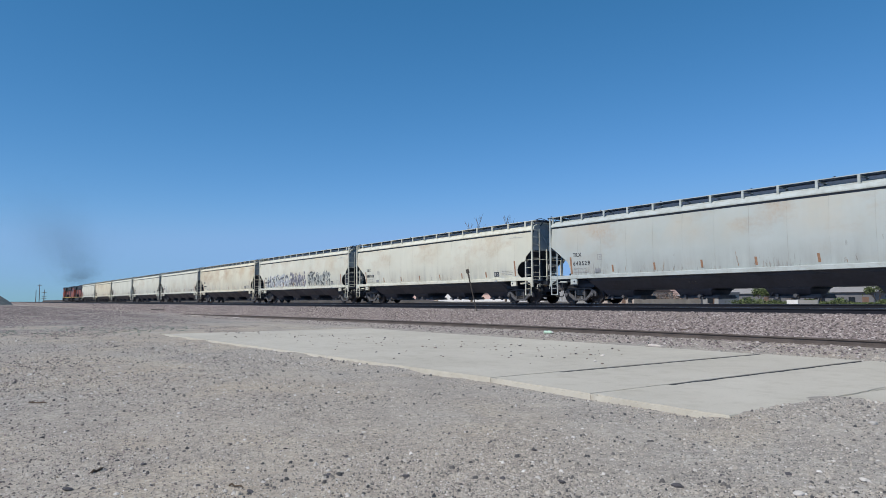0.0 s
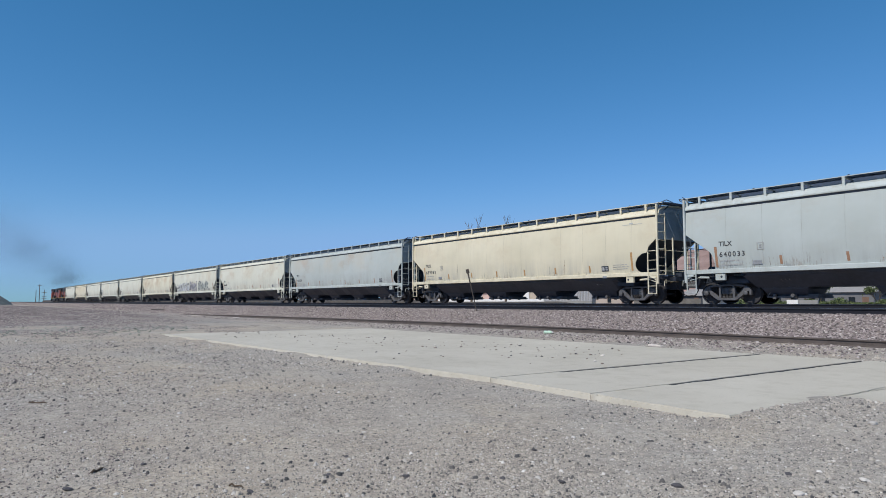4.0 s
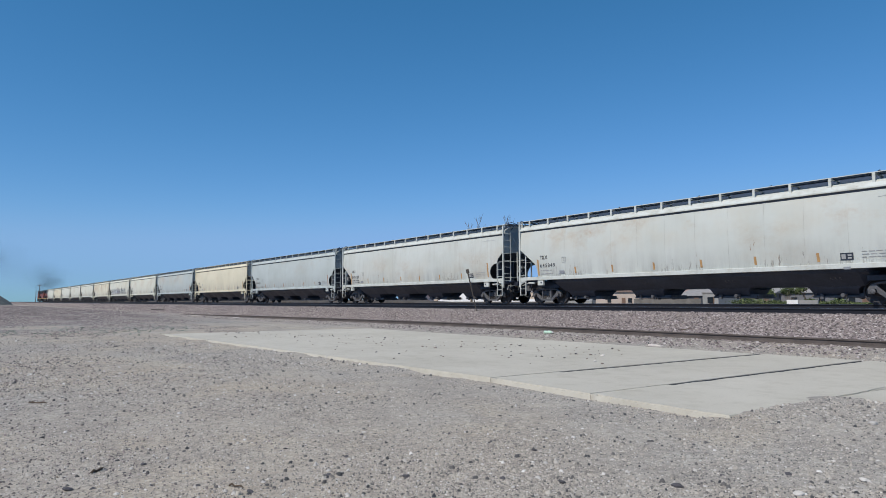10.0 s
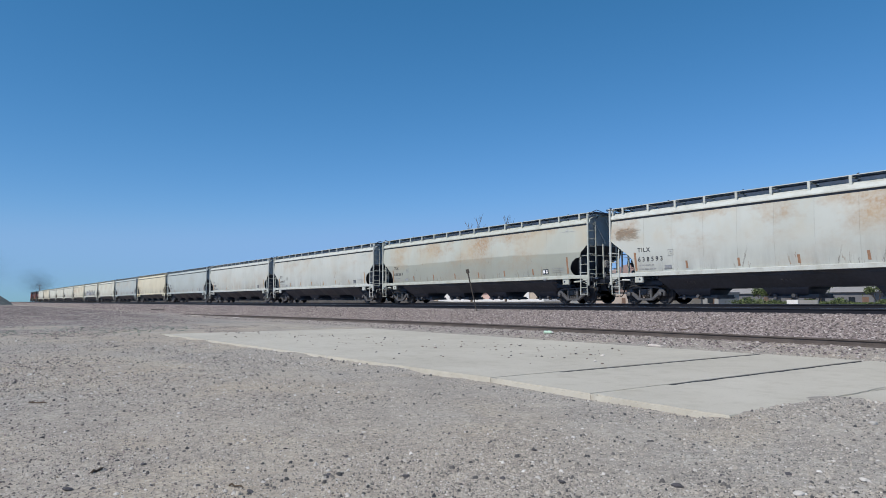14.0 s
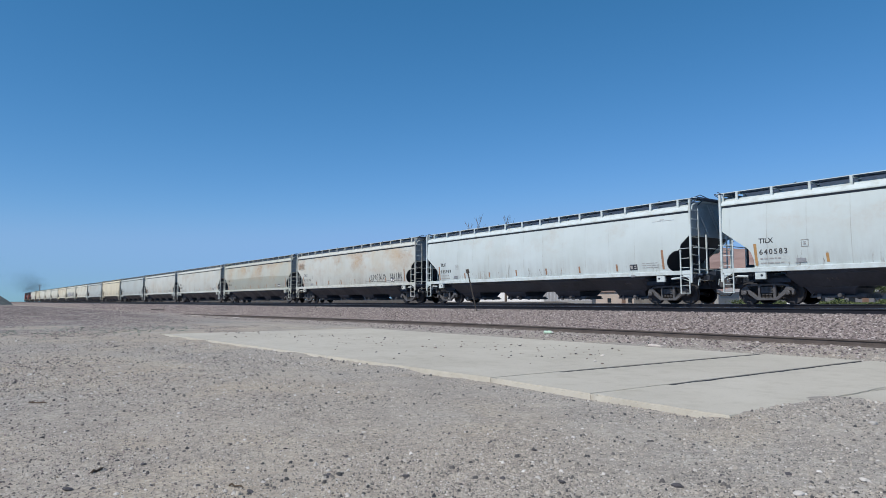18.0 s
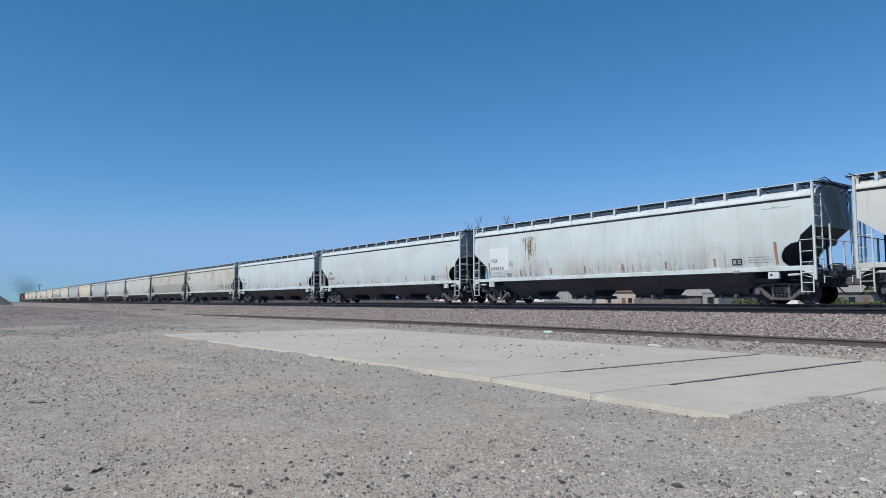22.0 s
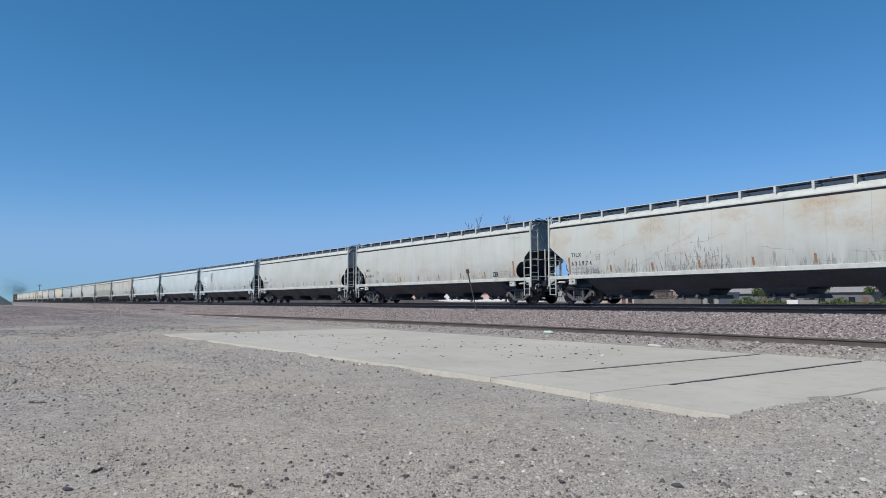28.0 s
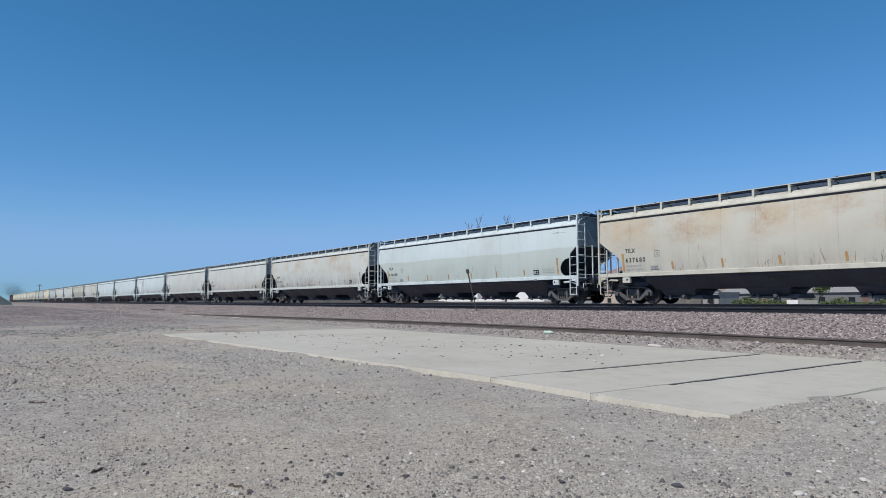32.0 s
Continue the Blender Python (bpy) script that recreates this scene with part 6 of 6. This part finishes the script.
def bare_tree(leans, px, top, y, seed):
    """A leafless tree: a trunk that forks into a few long thin upright twigs."""
    rng = random.Random(seed)
    at = ray_at(px, top, y)
    h = at.z - FLOOR_Z
    th = tagged(new("tree"), "leafless tree with thin bare upright twigs", "tree")
    th.matrix_basis = pose(at.x, y, FLOOR_Z)
    bm = bmesh.new()
    fork = Vector((0, 0, h * 0.32))
    rod(bm, (0, 0, 0), fork, 0.14, 8, 0.10)
    for k, (lx, ly) in enumerate(leans):
        p, d = fork, Vector((lx, ly, 1.0)).normalized()
        reach = h * (0.68 - 0.05 * k)
        for i in range(7):
            q = p + d * reach / 7
            r = 0.075 * (1 - i / 8.2)
            rod(bm, p, q, r, 5, r * 0.85)
            if i > 1:
                for sgn in (-1, 1, rng.choice((-1, 1))):
                    t = (d + Vector((sgn * rng.uniform(0.25, 0.6), rng.uniform(-0.4, 0.4), 0.15))).normalized()
                    tip = q + t * reach * rng.uniform(0.10, 0.20)
                    rod(bm, q, tip, r * 0.45 + 0.010, 4, 0.012)
                    for f in (0.35, 0.6, 0.85):
                        side = (t + Vector((rng.uniform(-0.7, 0.7), rng.uniform(-0.5, 0.5), 0.3))).normalized()
                        o = q.lerp(tip, f)
                        rod(bm, o, o + side * reach * rng.uniform(0.04, 0.09), 0.013, 4, 0.009)
            d = (d + Vector((rng.uniform(-0.07, 0.07), rng.uniform(-0.07, 0.07), 0.08))).normalized()
            p = q
    k = h / max(v.co.z for v in bm.verts)
    for v in bm.verts:
        v.co.z *= k
    part("trunk", bm, M_BARK, th)
    return th


def tree(px, top, y, leaves, seed, label, width=1.0):
    rng = random.Random(seed)
    at = ray_at(px, top, y)
    height = at.z - FLOOR_Z
    th = new("tree")
    th.matrix_basis = pose(at.x, y, FLOOR_Z)
    tagged(th, label, "tree")
    bm, tips = bmesh.new(), []
    rod(bm, (0, 0, 0), (0, 0, height * 0.3), height * 0.022, 8, height * 0.017)
    for _ in range(4):
        d = Vector((rng.uniform(-0.5, 0.5) * width, rng.uniform(-0.5, 0.5) * width, 1)).normalized()
        branchy(bm, Vector((0, 0, height * 0.27)), d, height * 0.26, height * 0.012, 3, rng, tips)
    k = height / max(p.z for p in tips)
    for v in bm.verts:
        v.co.z *= k
    part("trunk", bm, M_BARK, th)
    if leaves:
        bm = bmesh.new()
        for p in tips:
            for _ in range(leaves):
                c = Vector((p.x, p.y, p.z * k)) + Vector((rng.gauss(0, 0.5), rng.gauss(0, 0.5), rng.gauss(0, 0.4))) * height * 0.1
                s = height * rng.uniform(0.02, 0.045)
                u = Vector((rng.gauss(0, 1), rng.gauss(0, 1), rng.gauss(0, 1))).normalized()
                w = u.orthogonal().normalized() * s * 0.6
                bm.faces.new([bm.verts.new(c + e) for e in (u * s, w, -u * s, -w)])
        part("crown", bm, M_LEAF, th)
    return th


bare_tree(((0.03, 0.05), (-0.10, 0.04), (-0.22, 0.0), (0.10, 0.0), (-0.34, 0.05)), 834, 379, 42, 5)
bare_tree(((0.0, 0.02), (0.10, 0.05), (-0.08, 0.0)), 894, 379, 44, 8)
tree(1345, 507, 92, 9, 3, "small leafy green tree beside a grey house", 1.3)
tree(1358, 512, 90, 9, 13, "small leafy green tree beside a grey house", 1.3)
tree(1395, 509, 96, 9, 23, "leafy green tree in front of a grey house", 1.3)
tree(1428, 503, 98, 9, 7, "leafy green tree in front of a grey house", 1.3)
tree(1450, 502, 99, 9, 17, "leafy green tree in front of a grey house", 1.3)
tree(1552, 502, 95, 9, 4, "leafy green tree at the end of a grey house", 1.4)


def dry_brush(px0, px1, top, y, n, seed, mat, label):
    """A ragged bank of brush made of many small leaves."""
    rng = random.Random(seed)
    a, b = ray_at(px0, top, y), ray_at(px1, top, y)
    bm = bmesh.new()
    h = a.z - FLOOR_Z
    for _ in range(n):
        x = rng.uniform(a.x, b.x)
        lim = h * (0.62 + 0.38 * abs(noise.noise((x * 0.7, seed, 0))) * 2)
        c = Vector((x, y + rng.gauss(0, 0.7), FLOOR_Z + lim * rng.uniform(0.0, 1.0) ** 0.7))
        s = rng.uniform(0.06, 0.16)
        u = Vector((rng.gauss(0, 1), rng.gauss(0, 1), rng.gauss(0, 1))).normalized()
        w = u.orthogonal().normalized() * s * 0.6
        bm.faces.new([bm.verts.new(c + e) for e in (u * s, w, -u * s, -w)])
    me = bpy.data.meshes.new("brush")
    bm.to_mesh(me)
    bm.free()
    me.materials.append(mat)
    return tagged(new("brush", me), label, "brush", "", "stuff")


M_DRYLEAF = Mat("dry_brush", 0.85)
_g = M_DRYLEAF.node("ShaderNodeNewGeometry")
M_DRYLEAF.color(M_DRYLEAF.ramp(_g.outputs["Random Per Island"], [(0.0, (0.09, 0.065, 0.05)), (0.6, (0.22, 0.165, 0.13)), (1.0, (0.34, 0.28, 0.23))]))
dry_brush(1142, 1206, 516, 100, 2600, 1, M_DRYLEAF.m, "dry brown brush heap between houses")
dry_brush(1372, 1600, 526, 76, 8200, 2, M_LEAF, "low green hedge along the street")
dry_brush(1300, 1392, 529, 76, 2600, 3, M_LEAF, "low green weeds along the street")
dry_brush(650, 716, 530, 110, 900, 4, M_DRYLEAF.m, "dry brush along the far street")

# ---- low dirt bank behind the train, higher far along the line ----
M_BANK = plain("dark_dirt_bank", (0.075, 0.068, 0.062), 0.95, 0, 0.5, 0.7, 0.02)


def far_bank():
    bm = bmesh.new()
    rows = []
    x = -420.0
    while x < -26:
        ragged = 0.10 * noise.noise((x * 0.35, 3, 0)) + 0.06 * noise.noise((x * 1.3, 8, 0))
        top = bend(0.34, 0.10, (x + 56) / 8) - 0.7 * bend(0, 1, (x + 35) / 7) + ragged * bend(1, 0.25, (x + 56) / 8)
        top += 0.5 * bend(1, 0, (x + 300) / 180)
        rows.append([bm.verts.new((x, y, z)) for y, z in ((34.3, -1.5), (35.2, top - 0.25), (36.0, top), (36.8, top - 0.2), (38.2, -1.5))])
        x += 0.5 if x > -140 else 2.0
    for a, b in zip(rows, rows[1:]):
        for i in range(4):
            bm.faces.new((a[i], b[i], b[i + 1], a[i + 1]))
    me = bpy.data.meshes.new("dirt_bank")
    fix(bm).to_mesh(me)
    bm.free()
    me.materials.append(M_BANK)
    tagged(new("dirt_bank", me), "low dark dirt bank behind the railway", "bank", "", "structure")


far_bank()

# ---- poles on the horizon ----
M_POLE = plain("weathered_pole", (0.12, 0.10, 0.085), 0.9)
for px, top, cross in ((64, 514, 0), (70.5, 503, 1), (78.5, 513, 2)):
    far = ray_at(px, top, 30)
    at = EYE + (far - EYE).normalized() * 330
    th = tagged(new("utility_pole"), "thin weathered utility pole far down the line", "pole", "poles down the line")
    th.matrix_basis = pose(at.x, at.y, FLOOR_Z)
    hgt = at.z - FLOOR_Z
    part("post", rod(bmesh.new(), (0, 0, 0), (0, 0, hgt), 0.17, 8, 0.11), M_POLE, th)
    if cross:
        bm = bmesh.new()
        for z in ((hgt - 0.6,), (hgt - 1.2, hgt * 0.55, hgt * 0.42))[cross - 1]:
            rod(bm, (-0.9 if cross == 1 else -1.8, -0.7, z), (0.9 if cross == 1 else 1.8, 0.7, z), 0.08, 6)
        part("crossarm", bm, M_POLE, th)

# ---- the leaning marker post in the ballast ----
M_POST = plain("weathered_dark_steel", (0.060, 0.052, 0.046), 0.85, 0.1, 0.4, 6)
post = tagged(new("marker_post"), "dark rusty steel marker post leaning in the ballast", "post")
post.matrix_basis = pose(-26.17, 21.2, -0.46)
lean = Vector((-0.785, 0.0, 2.21))
part("stake", rod(bmesh.new(), (0, 0, 0), lean, 0.028, 7, 0.036), M_POST, post)
bm = soft_edges(box(bmesh.new(), -0.085, 0.085, -0.03, 0.03, -0.15, 0.07), 0.02)
part("marker_plate", bm, M_POST, post, "", Matrix.Translation(lean * 0.985) @ pose(0, 0, 0, 0, -18, 30))


# ---- litter and stray rocks ----
def place(px, py, lift=0.0):
    """Meets the ground along a line of sight."""
    for i in range(4000):
        y = 0.6 + i * 0.01
        p = ray_at(px, py, y)
        if p.z <= ground_z(p.x, p.y) + lift or (p.z <= SLAB_TOP and 6.6 < p.y < 14.9 and -26 < p.x < -3.8):
            return p
    return p


M_BOTTLE = plain("pale_green_plastic", (0.45, 0.62, 0.50), 0.3)
M_PAPER = plain("pale_litter", (0.58, 0.53, 0.48), 0.8)
M_STICK = plain("dry_stick", (0.095, 0.070, 0.050), 0.9)
M_DARKROCK = plain("dark_slag_rock", (0.085, 0.082, 0.088), 0.9, 0, 0.4, 20, 0.01)
M_CRUMB = plain("brown_ballast_crumb", (0.24, 0.205, 0.178), 0.9, 0, 0.4, 20, 0.01)
M_LIGHTROCK = plain("pale_rock", (0.55, 0.52, 0.48), 0.9, 0, 0.2, 20, 0.01)
p = place(970, 591)
bt = tagged(new("plastic_bottle"), "crumpled pale green plastic bottle lying by the rail", "bottle")
bt.matrix_basis = pose(p.x, p.y, p.z + 0.05, 0, 0, 20)
part("bottle_body", lathe(bmesh.new(), [(0.03, -0.16), (0.06, -0.13), (0.055, 0.0), (0.062, 0.08), (0.03, 0.15)], 12, "X"), M_BOTTLE, bt)
part("bottle_cap", lathe(bmesh.new(), [(0.032, 0.15), (0.032, 0.19)], 10, "X"), M_WHITE, bt)


def rock(px, py, size, mat, label, seed, flat=0.6):
    rng = random.Random(seed)
    p = place(px, py)
    bm = bmesh.new()
    bmesh.ops.create_icosphere(bm, subdivisions=2, radius=size / 2)
    off = Vector((rng.uniform(0, 50),) * 3)
    for v in bm.verts:
        v.co *= 1 + 0.55 * noise.noise(v.co / size * 2.4 + off)
        v.co.z *= flat
        v.co.x *= 1.25
    me = bpy.data.meshes.new("rock")
    bm.to_mesh(me)
    bm.free()
    me.materials.append(mat)
    ob = new("rock", me)
    ob.matrix_basis = pose(p.x, p.y, p.z + size * 0.12, rng.uniform(-20, 20), rng.uniform(-20, 20), rng.uniform(0, 360))
    return tagged(ob, label, "rock", "stray rocks")


for i, (px, py, s) in enumerate(((118, 733, 0.075), (332, 774, 0.07), (612, 810, 0.075), (718, 845, 0.08), (505, 795, 0.05), (225, 797, 0.05), (195, 838, 0.05), (120, 868, 0.10), (270, 862, 0.06), (345, 722, 0.07), (350, 686, 0.06), (455, 708, 0.05), (395, 700, 0.05), (640, 770, 0.06), (795, 768, 0.05), (945, 798, 0.075), (890, 848, 0.06), (995, 855, 0.09), (1278, 842, 0.05), (1198, 862, 0.12), (820, 700, 0.06), (770, 698, 0.07), (885, 737, 0.06), (740, 801, 0.05), (580, 842, 0.07), (115, 658, 0.05), (130, 663, 0.06), (100, 600, 0.16), (1015, 710, 0.05), (215, 727, 0.05), (1228, 788, 0.05), (1250, 784, 0.05), (408, 787, 0.06), (350, 862, 0.07), (412, 835, 0.06), (253, 823, 0.07), (325, 800, 0.05), (163, 868, 0.07), (443, 872, 0.07), (1395, 841, 0.08), (60, 735, 0.07), (30, 690, 0.08), (75, 775, 0.06), (20, 810, 0.07))):
    rock(px, py, s * 0.62, M_DARKROCK, "dark angular rock on the dirt", i, 0.5)
for i, (px, py, s) in enumerate(((130, 842, 0.06), (96, 866, 0.05), (645, 766, 0.05), (205, 877, 0.05), (1100, 800, 0.03), (1500, 795, 0.04), (1440, 772, 0.03), (615, 880, 0.04), (1555, 818, 0.05), (1530, 852, 0.08), (1545, 752, 0.10), (1475, 817, 0.04), (1413, 876, 0.08))):
    rock(px, py, s * 0.75, M_LIGHTROCK, "pale rounded rock on the dirt", 100 + i)
rngr = random.Random(77)
for i in range(235):                                         # crumbs of ballast kicked onto the slab
    px = 365 + 735 * rngr.random() ** 1.25
    py = 583 + (px - 380) * 0.047 + abs(rngr.gauss(0, 13)) * (0.35 + min(1, (px - 380) / 300) * 0.65)
    rock(px, py, rngr.uniform(0.018, 0.052) * (1.5 if rngr.random() < 0.12 else 1), M_DARKROCK if i % 4 == 0 else M_LIGHTROCK if i % 11 == 1 else M_CRUMB, "ballast stone lying on the concrete slab", 200 + i)


def stick(a, b, r, label, mat=None, sag=0.02):
    p, q2 = place(*a), place(*b)
    bm = bmesh.new()
    last = None
    for i in range(6):
        c = p.lerp(q2, i / 5) + Vector((0, 0, r + sag * math.sin(i * 1.3) ** 2))
        if last is not None:
            rod(bm, last - p, c - p, r, 6, r * 0.85)
        last = c
    me = bpy.data.meshes.new("stick")
    bm.to_mesh(me)
    bm.free()
    me.materials.append(mat or M_STICK)
    ob = new("stick", me)
    ob.matrix_basis = Matrix.Translation(p)
    return tagged(ob, label, "stick", "sticks and splinters")


stick((50, 716), (83, 716), 0.012, "dry brown stick on the dirt")
stick((160, 841), (185, 833), 0.010, "short dry stick on the dirt")
stick((80, 849), (102, 848), 0.008, "short dry stick on the dirt")
stick((405, 862), (430, 866), 0.007, "short dry stick on the dirt")
stick((1142, 581), (1168, 578), 0.014, "dark wood splinter in the ballast")
stick((1205, 585), (1222, 583), 0.014, "dark wood splinter in the ballast")
stick((268, 549), (290, 550), 0.07, "dark broken timber lying beyond the slab", M_POST)
for (px, py, sx, sy) in ((418, 563, 0.55, 0.3), (1160, 613, 0.36, 0.16), (345, 559, 0.9, 0.12)):
    p = place(px, py)
    bm = soft_edges(box(bmesh.new(), -sx / 2, sx / 2, -sy / 2, sy / 2, 0, 0.05), 0.012)
    for v in bm.verts:
        v.co.z += 0.03 * noise.noise(v.co * 6)
    me = bpy.data.meshes.new("broken_board")
    bm.to_mesh(me)
    bm.free()
    me.materials.append(M_PAPER)
    ob = new("broken_board", me)
    ob.matrix_basis = pose(p.x, p.y, p.z - 0.005, 0, 0, 8)
    tagged(ob, "pale broken board lying in the gravel", "board")


# ---- movement ----
def motions():
    seconds = [float(t) for t in range(33)]
    for thing, x in TRAIN:
        walk(thing, [(t, pose(x - run(t), TRACK_Y, 0)) for t in seconds])
    ticks = [k / 15 for k in range(481)]
    for w, x, z, r in WHEELSETS:
        walk(w, [(t, pose(x, 0, z, 0, -math.degrees(run(t) / r), 0)) for t in ticks])
    for ob, x, y, z, drift, rise in PUFFS:
        walk(ob, [(t, pose(x, y + drift * t, z + rise * t)) for t in (0.0, 8.0, 16.0, 24.0, 32.0)])


motions()
